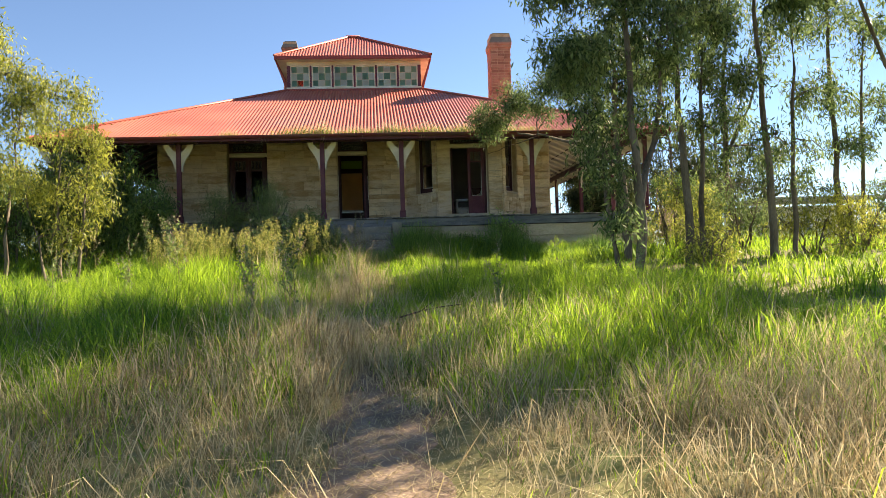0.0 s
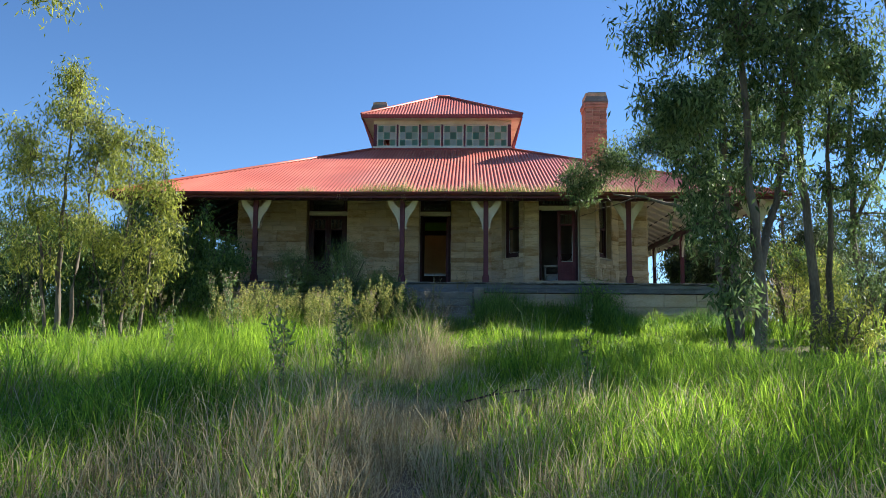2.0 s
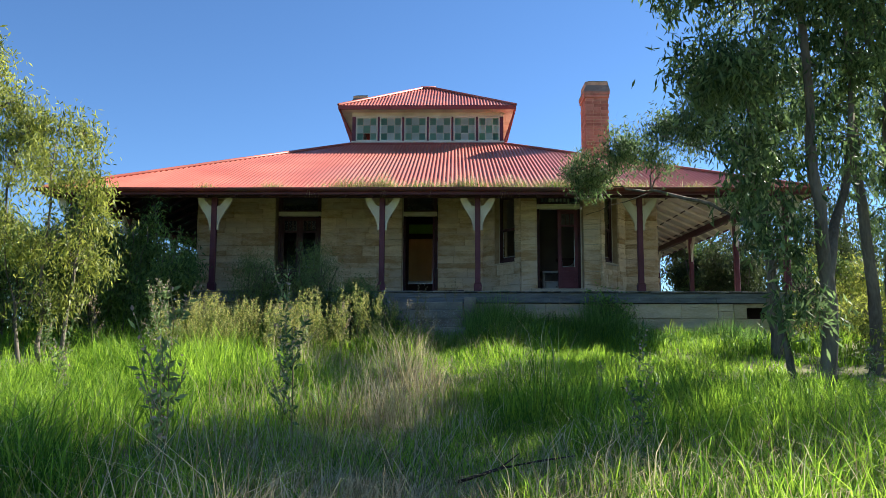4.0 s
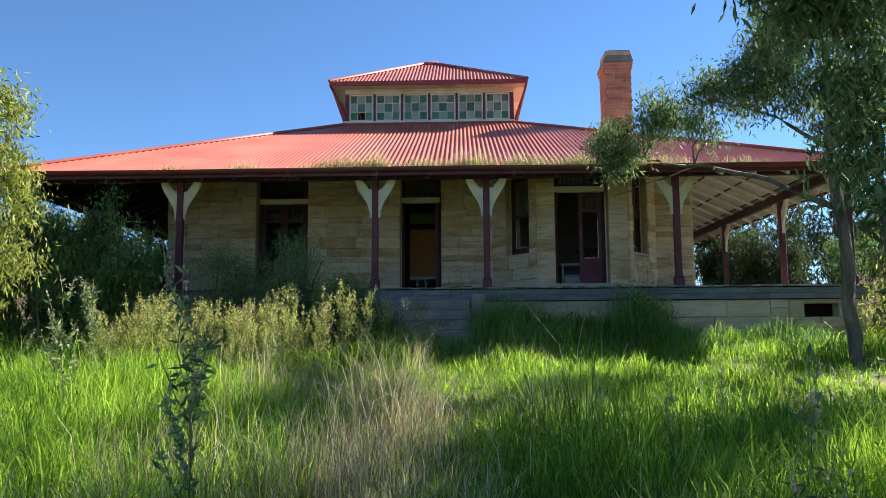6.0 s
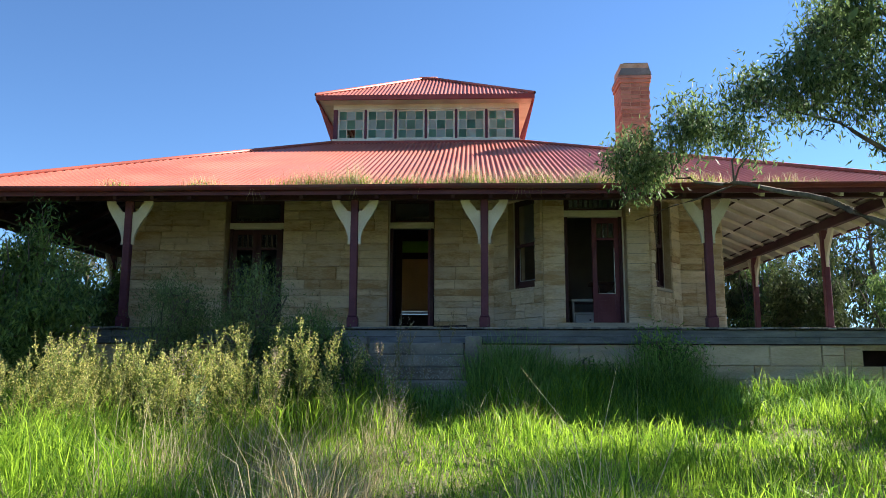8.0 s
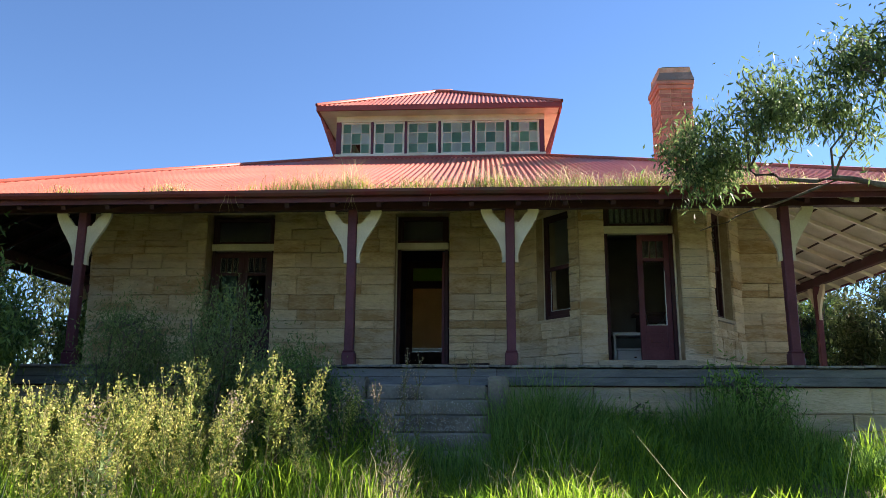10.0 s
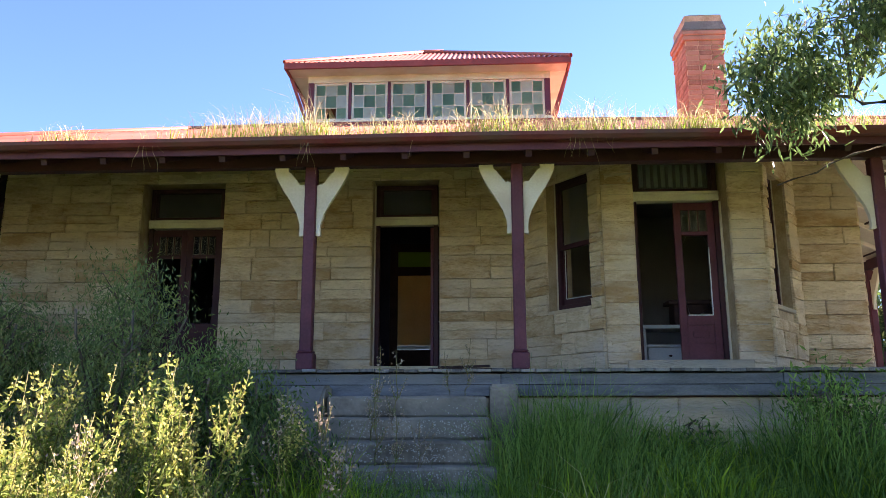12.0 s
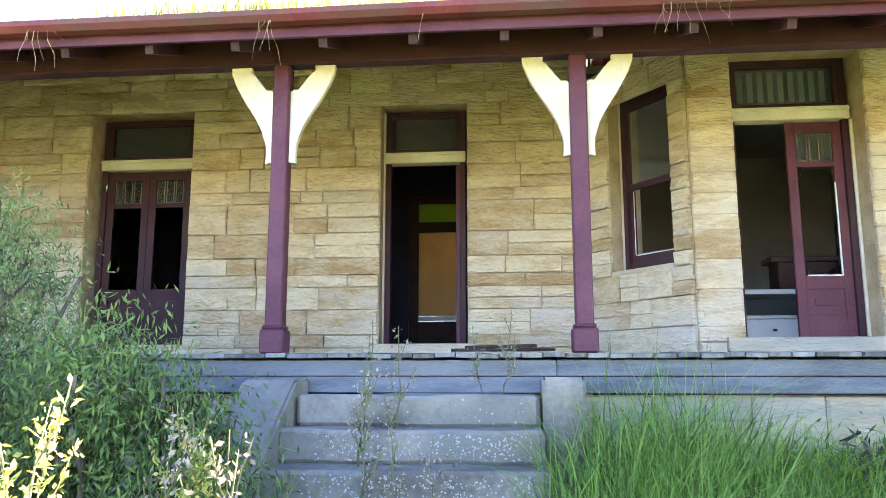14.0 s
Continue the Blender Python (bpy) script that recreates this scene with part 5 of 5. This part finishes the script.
# saplings on the west side
make_tree("gum_sapling", "young multi-stemmed gum with yellow-green leaves", "tree",
          [([v3(-7.55, 17.1), (-7.55, 17.1, 3.2), (-7.5, 17.0, 4.8), (-7.3, 17.0, 6.6)], 0.06), ([v3(-7.35, 17.2), (-7.2, 17.2, 3.4), (-6.9, 17.2, 5.4)], 0.045), ([v3(-7.7, 17.0), (-8.0, 17.0, 3.6), (-8.3, 17.0, 5.2)], 0.035)],
          [((-7.5, 17, 6.3), (0.7, 0.7, 0.7), 1.0), ((-8.1, 17, 5.0), (0.9, 0.8, 0.8), 1.3), ((-7.0, 17.1, 4.9), (0.9, 0.8, 0.8), 1.3), ((-7.5, 17.1, 3.9), (1.2, 0.9, 0.6), 1.0), ((-6.4, 17.1, 5.6), (0.7, 0.6, 0.5), 0.9), ((-7.4, 17.0, 6.9), (0.5, 0.5, 0.5), 0.6), ((-8.6, 17.0, 5.8), (0.7, 0.7, 0.6), 0.8), ((-7.0, 17.0, 5.8), (0.8, 0.7, 0.6), 0.9), ((-8.4, 17.0, 4.0), (0.8, 0.7, 0.6), 0.8), ((-8.0, 17.0, 3.0), (0.9, 0.7, 0.6), 0.6), ((-5.6, 17.1, 5.4), (0.45, 0.5, 0.4), 0.4)],
          YGUM, 0.115, 40, 27, 66, spread=0.19)
make_tree("gum_sapling", "bushy young gum with pale stems and yellow-green leaves", "tree",
          [([v3(-5.75, 16.2), (-5.8, 16.2, 3.0), (-5.7, 16.2, 5.0)], 0.04), ([v3(-5.5, 16.3), (-5.3, 16.3, 3.0), (-5.1, 16.3, 4.8)], 0.035), ([v3(-6.0, 16.1), (-6.4, 16.1, 3.4)], 0.03)],
          [((-5.7, 16.2, 4.6), (0.8, 0.7, 0.7), 1.0), ((-5.1, 16.2, 4.5), (0.55, 0.6, 0.6), 0.8), ((-5.6, 16.2, 3.2), (0.9, 0.7, 0.7), 1.0), ((-5.0, 16.4, 3.0), (0.5, 0.5, 0.6), 0.6), ((-6.4, 16.1, 3.4), (0.7, 0.6, 0.5), 0.8), ((-5.7, 16.2, 2.3), (0.8, 0.6, 0.5), 0.8), ((-5.0, 16.3, 3.8), (0.5, 0.5, 0.5), 0.6)],
          YGUM, 0.11, 41, 22, 62, spread=0.18)
make_tree("gum_tree", "gum tree whose branch hangs into the open sky", "tree",
          [([v3(-9.6, 12.5), (-9.4, 12.4, 4.0), (-9.0, 12.2, 6.5), (-8.6, 12, 8.2)], 0.11)],
          [((-7.6, 12.0, 7.4), (0.6, 0.6, 0.35), 0.4), ((-8.8, 12, 8.0), (1.2, 1.0, 0.7), 1.0), ((-9.4, 12.4, 5.4), (0.8, 0.9, 0.8), 0.7), ((-6.4, 14.0, 7.5), (0.5, 0.5, 0.35), 0.5)],
          YGUM, 0.13, 42, 24, 60, limbs=[([(-8.9, 12.1, 6.8), (-8.2, 12, 7.2), (-7.4, 12, 7.3)], 0.03), ([(-8.9, 12.1, 6.8), (-7.8, 13.2, 7.3), (-6.8, 13.9, 7.5)], 0.03)])


# ---- shrubs ----
def make_shrub(label, x, y, rx, ry, h, leaf, size, seed, n=30, per=55, name="shrub"):
    z = gz(x, y)
    rnd = random.Random(seed)
    stems = []
    for _ in range(5):
        a, q = rnd.uniform(0, math.tau), rnd.uniform(0.2, 0.7)
        stems.append(([(x + 0.1 * math.cos(a), y + 0.1 * math.sin(a), z - 0.05), (x + rx * q * 0.5 * math.cos(a), y + ry * q * 0.5 * math.sin(a), z + h * 0.4), (x + rx * q * math.cos(a), y + ry * q * math.sin(a), z + h * 0.8)], 0.025))
    crowns = [((x + rx * rnd.uniform(-0.5, 0.5), y + ry * rnd.uniform(-0.5, 0.5), z + h * f), (rx * 0.62, ry * 0.62, h * 0.3), 0.8) for f in (0.25, 0.45, 0.6, 0.75)]
    return make_tree(name, label, "shrub", stems, crowns, leaf, size * 1.2, seed, n, int(per * 0.68), spread=0.18)


make_shrub("dense dark green shrub growing into the veranda end", -6.6, 20.0, 1.1, 0.8, 2.8, SHRUB, 0.10, 50, 40, 90)
make_shrub("dense dark green shrub growing into the veranda end", -5.4, 19.6, 1.0, 0.8, 2.3, SHRUB, 0.10, 51, 38, 90)
make_shrub("tall straggling shrub beside the veranda", -8.3, 19.6, 1.2, 1.0, 3.0, SHRUB, 0.10, 52, 36, 90)
make_shrub("tangled shrub at the edge of the paddock", -10.2, 18.4, 1.3, 1.1, 2.0, GREYLEAF, 0.09, 53, 30, 50)
make_shrub("tangled shrub at the edge of the paddock", -12.6, 19.5, 1.6, 1.2, 2.2, YGUM, 0.1, 54, 30, 50)
make_shrub("leafy shrub in front of the french window", -2.1, 19.8, 1.0, 0.6, 2.05, GREYLEAF, 0.042, 55, 50, 170)
make_shrub("leafy shrub at the side of the steps", -1.0, 19.4, 0.7, 0.5, 1.35, SHRUB, 0.045, 56, 40, 150)
make_shrub("leafy shrub in front of the stone wall", -3.5, 19.9, 1.0, 0.6, 1.9, GREYLEAF, 0.045, 57, 44, 150)
make_shrub("dense dark shrub filling the veranda end", -6.9, 22.3, 1.0, 1.2, 2.7, SHRUB, 0.11, 150, 34, 60)
make_shrub("dense dark shrub filling the veranda end", -8.6, 22.6, 1.2, 1.2, 3.0, SHRUB, 0.11, 151, 34, 60)
make_shrub("large dark shrub behind the veranda end", -9.6, 26.5, 1.9, 1.6, 3.4, SHRUB, 0.14, 152, 40, 60)
make_shrub("large dark shrub behind the veranda end", -7.4, 30.5, 1.6, 1.6, 3.2, SHRUB, 0.14, 153, 34, 60)
make_shrub("large dark shrub beyond the house", 12.0, 27.5, 1.8, 1.6, 3.0, SHRUB, 0.14, 154, 36, 100)
make_shrub("large dark shrub beyond the house", 11.0, 33.0, 1.9, 1.6, 4.2, SHRUB, 0.15, 155, 40, 95)
make_shrub("dense climbing shrub over the veranda corner", -7.3, 20.3, 1.1, 0.6, 3.5, SHRUB, 0.10, 160, 40, 100)
make_shrub("dense climbing shrub over the veranda corner", -6.0, 20.25, 0.9, 0.5, 3.1, SHRUB, 0.10, 161, 40, 100)
make_shrub("leafy weeds crowding the side of the steps", -0.72, 19.7, 0.5, 0.5, 1.0, SHRUB, 0.05, 162, 30, 90)
make_shrub("leafy weeds crowding the foot of the steps", -0.3, 19.0, 0.5, 0.35, 0.8, SHRUB, 0.05, 163, 26, 80)
make_shrub("large dark shrub beyond the house", 10.8, 29.5, 1.5, 1.4, 3.6, FAR, 0.145, 170, 38, 100)
make_shrub("large dark shrub beyond the house", 13.6, 30.0, 1.7, 1.5, 4.2, FAR, 0.17, 171, 38, 100)
make_shrub("large dark shrub crowding the west veranda", -9.8, 23.6, 1.4, 1.2, 3.3, SHRUB, 0.14, 180, 36, 80)
make_shrub("large dark shrub crowding the west veranda", -10.8, 21.2, 1.4, 1.2, 3.0, SHRUB, 0.13, 181, 34, 80)
make_shrub("dark leafy shrub under the west veranda roof", -7.0, 25.6, 0.9, 1.2, 2.8, SHRUB, 0.13, 182, 30, 80)
make_shrub("grey-green scrub among the gums", 10.2, 18.8, 1.2, 0.9, 1.7, GREYLEAF, 0.08, 183, 24, 70)
make_shrub("yellow-green scrub among the gums", 12.8, 18.0, 1.3, 0.9, 1.8, YGUM, 0.09, 184, 24, 70)
make_shrub("grey-green scrub among the gums", 14.8, 20.5, 1.6, 1.0, 2.2, GREYLEAF, 0.1, 185, 24, 70)
make_shrub("yellow-green scrub beyond the veranda corner", 10.4, 21.8, 1.1, 0.9, 2.0, YGUM, 0.09, 186, 24, 70)
make_shrub("large dark shrub beside the east veranda", 9.95, 28.0, 1.0, 1.2, 3.2, FAR, 0.14, 190, 36, 100)
make_shrub("large dark shrub beside the east veranda", 10.1, 32.6, 1.2, 1.3, 4.3, FAR, 0.18, 191, 36, 90)
make_shrub("dry pale scrub beyond the veranda", 10.6, 24.5, 0.9, 0.8, 1.6, DRYHEAD, 0.07, 172, 24, 70)
make_shrub("low green bush against the veranda base", 4.3, 20.35, 0.55, 0.35, 1.2, LUSH, 0.07, 58, 22, 60)
make_shrub("scrubby bush under the gums", 7.0, 14.0, 0.9, 0.8, 1.1, YGUM, 0.08, 59, 20, 46)
make_shrub("scrubby bush under the gums", 8.9, 17.6, 1.1, 0.9, 1.2, YGUM, 0.08, 60, 20, 46)
make_shrub("yellow-green bush beside the tree trunk", 8.6, 19.6, 0.9, 0.8, 2.2, YGUM, 0.09, 61, 22, 46)
make_shrub("scrubby bush under the gums", 11.5, 17.8, 1.4, 1.0, 1.4, YGUM, 0.1, 62, 20, 40)

# far trees behind the house, and the line of scrub on the horizon
for i, (x, y, h, w) in enumerate(((14, 33, 6.5, 2.6), (17.5, 36, 7.5, 3), (12.5, 38, 6, 2.4), (22, 40, 7, 3), (-12, 34, 5.5, 2.6), (-16, 30, 4.5, 2.6), (-20, 36, 6, 3.2))):
    z = gz(x, y)
    make_tree("far_tree", "dark spreading tree behind the house", "tree",
              [([(x, y, z - 0.1), (x + 0.2, y, z + h * 0.4), (x, y, z + h * 0.8)], 0.18)],
              [((x, y, z + h * 0.75), (w, w, h * 0.22), 1.2), ((x - w * 0.5, y, z + h * 0.5), (w * 0.7, w * 0.7, h * 0.2), 0.9), ((x + w * 0.5, y, z + h * 0.45), (w * 0.7, w * 0.7, h * 0.2), 0.9), ((x, y - 0.5, z + h * 0.22), (w * 0.8, w * 0.6, h * 0.16), 0.8)],
              FAR, 0.27, 70 + i, 30, 42, spread=0.45)


def far_scrub():
    pts, ways = [], []
    for x in np.linspace(-160, 160, 110):
        y = RNG.uniform(85, 125)
        h = RNG.uniform(2.0, 5.5)
        n = 130
        d = RNG.normal(size=(n, 3)) * np.array([2.6, 2.0, h * 0.28]) + np.array([x, y, 1.7 + h * 0.45])
        pts.append(d)
        ways.append(RNG.normal(size=(n, 3)))
    p = np.concatenate(pts)
    p[:, 2] = np.maximum(p[:, 2], 1.75)
    size = RNG.uniform(0.7, 1.5, len(p))
    tagged(new("far_scrub", leaves_mesh("far_scrub", p, np.concatenate(ways), size, size * 0.6, FAR)), "grey-green line of scrub on the horizon", "woods", kind="stuff")


far_scrub()


# ---- weeds ----
def make_weed(name, label, h, leaf, head, seed, branches=9, leafy=60, heads=70, leaf_size=0.05, head_size=0.03, group=""):
    """An upright weed: a stem with rising side shoots, small leaves below, seed heads towards the tips."""
    rnd = random.Random(seed)
    rng = np.random.default_rng(seed)
    root = tagged(new(name), label, "weed", group)
    bm = bmesh.new()
    top = Vector((rnd.uniform(-0.08, 0.08) * h, rnd.uniform(-0.08, 0.08) * h, h))
    stem = curve(Vector((0, 0, -0.05)), top, 0, 6, 0.025 * h, rnd)
    add_tube(bm, stem, [0.008 * (1 - 0.75 * i / 6) for i in range(7)], 5)
    shoots = [stem[3:]]
    for _ in range(branches):
        t = rnd.uniform(0.15, 0.85)
        i = min(5, int(t * 6))
        a = stem[i].lerp(stem[i + 1], t * 6 - i)
        q, l = rnd.uniform(0, math.tau), h * rnd.uniform(0.2, 0.42) * (1.15 - 0.6 * t)
        b = a + Vector((math.cos(q) * l * 0.45, math.sin(q) * l * 0.45, l * 0.9))
        c = curve(a, b, -0.04 * h, 3, 0.01, rnd)
        add_tube(bm, c, [0.004, 0.0035, 0.003, 0.002], 4)
        shoots.append(c)
    part("stem", mesh_of("stem", bm, STALK, True), root)

    def strew(count, lo, hi, size, ratio, m, nm, sp):
        if not count:
            return
        pts, ways = [], []
        for s in shoots:
            n = max(3, int(count / len(shoots)))
            t = rng.uniform(lo, hi, n) * (len(s) - 1)
            i = np.minimum(t.astype(int), len(s) - 2)
            arr = np.array(s)
            p = arr[i] + (arr[i + 1] - arr[i]) * (t - i)[:, None]
            pts.append(p + rng.normal(0, sp, (n, 3)))
            ways.append(rng.normal(0, 0.7, (n, 3)) + np.array([0, 0, 0.45]))
        p = np.concatenate(pts)
        n = len(p)
        l = rng.uniform(0.6, 1.3, n) * size
        tagged(part(nm, leaves_mesh(nm, p, np.concatenate(ways), l, l * ratio, m), root), kind="stuff")

    strew(leafy, 0.0, 0.9, leaf_size, 0.3, leaf, "leaves", 0.012)
    strew(heads, 0.45, 1.0, head_size, 0.6, head, "seed_heads", 0.014)
    return root


def plant(kinds, places, group):
    """Stands the first of each kind, and copies of them, at x, y, scale."""
    used = set()
    rnd = random.Random(len(places))
    for i, (x, y, s) in enumerate(places):
        k = kinds[i % len(kinds)]
        m = pose(x, y, gz(x, y), rnd.uniform(-6, 6), rnd.uniform(-6, 6), rnd.uniform(0, 360))
        if k not in used:
            used.add(k)
            k.matrix_basis = m @ Matrix.Scale(s, 4)
            k["group"] = group
        else:
            c = copy_thing(k, m)
            c.scale = (s, s, s)


rnd = random.Random(12)
yellow = [make_weed("yellow_weed", "upright yellow-green weed with pale seed heads", 1.15, WEED, SEED, 90 + i, 14, 320, 320, 0.048, 0.028) for i in range(5)]
spots = []
while len(spots) < 95:
    x, y = rnd.uniform(-4.1, -0.3), rnd.uniform(16.1, 18.5)
    if x < -0.4 - 0.3 * (18.9 - y) or rnd.random() < 0.2:
        spots.append((x, y, rnd.uniform(0.6, 1.08)))
spots += [(-0.9, 18.3, 1.1), (-0.55, 18.0, 1.0), (-1.4, 18.6, 1.15), (-0.25, 18.8, 0.9), (-1.1, 17.7, 1.1)]
plant(yellow, spots, "yellow weeds before the house")
grey = [make_weed("grey_weed", "tall grey-green weed gone to seed", 1.45, GREYLEAF, DRYHEAD, 110 + i, 9, 190, 110, 0.07, 0.03) for i in range(3)]
plant(grey, [(-0.35, 10.3, 1.1), (-0.5, 8.0, 1.0), (-0.6, 10.9, 0.8), (2.2, 9.0, 0.75), (-2.6, 13.4, 1.05), (-3.2, 15.2, 1.0), (-3.0, 11.5, 0.8), (-4.4, 12.4, 0.75), (-4.2, 17.0, 0.95), (-5.3, 15.5, 0.85), (-1.4, 15.8, 0.7), (2.4, 11.8, 0.45), (3.4, 13.6, 0.45), (-6.5, 14.5, 0.9), (4.4, 10.4, 0.6), (-4.8, 9.6, 0.65)], "tall grey weeds in the grass")
dry = [make_weed("dry_weed", "dead brown weed with pale fluffy heads", 1.1, DRYHEAD, DRYHEAD, 120 + i, 8, 20, 130, 0.03, 0.03) for i in range(2)]
plant(dry, [(0.62, 15.4, 0.85), (0.35, 17.4, 0.9), (0.1, 18.2, 0.95), (-0.3, 18.6, 1.0), (-1.0, 17.4, 0.9), (0.55, 19.6, 0.75), (0.9, 13.0, 0.5), (-2.0, 17.0, 1.0), (-3.8, 17.8, 1.0), (-5.6, 17.6, 1.05), (0.35, 20.2, 0.8)], "dead weeds beside the steps")
veranda_weed = make_weed("seeding_weed", "wispy pale seeding weed growing through the steps", 0.75, GREYLEAF, DRYHEAD, 130, 8, 60, 120, 0.03, 0.022)
veranda_weed.matrix_basis = pose(0.33, 20.3, 2.25, 2, 0, 0)
veranda_weed["group"] = "weeds in the steps"
for x, y, z, turn, size in ((0.14, 20.08, 2.2, 80, 1.1), (0.95, 20.66, 2.58, 150, 0.75), (0.22, 19.8, 2.0, 210, 1.0), (0.8, 20.7, 2.58, 300, 0.6), (0.42, 19.5, 1.8, 30, 0.9)):
    copy_thing(veranda_weed, pose(x, y, z, 4, -3, turn)).scale = (size, size, size)
vine = make_shrub("low leafy creeper on the edge of the veranda", 3.0, 20.72, 0.5, 0.12, 0.6, LUSH, 0.07, 140, 12, 30, "creeper")


# ---- loose things ----
def fallen_branch():
    bm = bmesh.new()
    pts = [Vector((1.0, 8.6, gz(1.0, 8.6) + 0.12)), Vector((1.25, 8.75, gz(1.2, 8.7) + 0.16)), Vector((1.5, 8.8, gz(1.5, 8.8) + 0.2)), Vector((1.75, 8.95, gz(1.7, 8.9) + 0.22))]
    add_tube(bm, pts, [0.012, 0.011, 0.008, 0.004], 6)
    add_tube(bm, [pts[1], pts[1] + Vector((0.12, -0.05, 0.1))], [0.007, 0.003], 5)
    tagged(new("fallen_branch", mesh_of("fallen_branch", bm, DARKWOOD, True)), "dark dead branch lying in the grass", "branch")
    bm = bmesh.new()
    for k, (a, b) in enumerate((((0.5, 22.2), (1.35, 22.5)), ((0.6, 22.4), (1.2, 22.3)))):
        p, q = Vector((*a, 2.915 + 0.03 * k)), Vector((*b, 2.925 + 0.03 * k))
        d = q - p
        add_box(bm, 0, d.length, -0.06, 0.06, -0.012, 0.012, 0.003, Matrix.Translation(p) @ d.to_track_quat("X", "Z").to_matrix().to_4x4())
    tagged(new("loose_board", mesh_of("loose_board", bm, DARKWOOD)), "dark loose boards lying on the veranda floor", "board")


fallen_branch()


def hanging_roots():
    """Dry roots that trail from the gutter."""
    bm = bmesh.new()
    rnd = random.Random(9)
    for _ in range(26):
        x = rnd.choice((2.1, 2.2, 2.35, -0.6, 0.4, 3.8, -2.2)) + rnd.uniform(-0.12, 0.12)
        l = rnd.uniform(0.08, 0.34)
        a = Vector((x, EAVE_Y - 0.09, EAVE_Z - 0.05))
        add_tube(bm, curve(a, a + Vector((rnd.uniform(-0.08, 0.08), rnd.uniform(-0.03, 0.03), -l)), 0, 3, 0.015, rnd), [0.003, 0.0025, 0.002, 0.0012], 3)
    tagged(new("hanging_roots", mesh_of("hanging_roots", bm, STRAW)), "dry grass roots trailing from the gutter", "roots", kind="stuff")


hanging_roots()


def make_shed():
    root = tagged(new("open_shed"), "open steel-framed shed with pale walls in the distance", "shed")
    root.matrix_world = pose(24.5, 45, 1.72)
    boxes("frame", IRON, [(x, x + 0.12, y, y + 0.12, 0, 3.2) for x in (0, 3, 6, 9) for y in (0, 4.9)] + [(0, 9.12, 0, 0.1, 1.6, 1.7), (0, 9.12, 0, 0.1, 3.1, 3.25)], root)
    boxes("wall", WHITE, [(0.2, 9, 5.02, 5.1, 0.1, 3.1)], root)
    boxes("roof", IRON, [(-0.3, 9.4, -0.4, 5.5, 3.26, 3.34)], root)


make_shed()

# ---- stone pieces of walls and base ----
for name, ax, ay, bx, by, holes, seed in WALL_ROWS:
    stone_wall(name, "coursed golden sandstone blocks with uneven faces", wall_frame(ax, ay, bx, by), math.hypot(bx - ax, by - ay), Z0, {"wall_front": 6.25, "wall_front_east": 6.25, "wall_east": 6.15, "wall_west": 6.1}.get(name, 5.84), holes, seed=seed, mean=0.75 if name in ("wall_east", "wall_west") else 0.55)
stone_wall("base_wall", "low weathered stone base wall under the veranda edge", wall_frame(-7.8, DECK_Y + 0.14, 8.65, DECK_Y + 0.14), 16.45, 1.5, 2.58, [(15.3, 15.95, 2.18, 2.5)], 0.25, STONE_PALE, 0.3, 0.7, 23, inner=MORTAR)
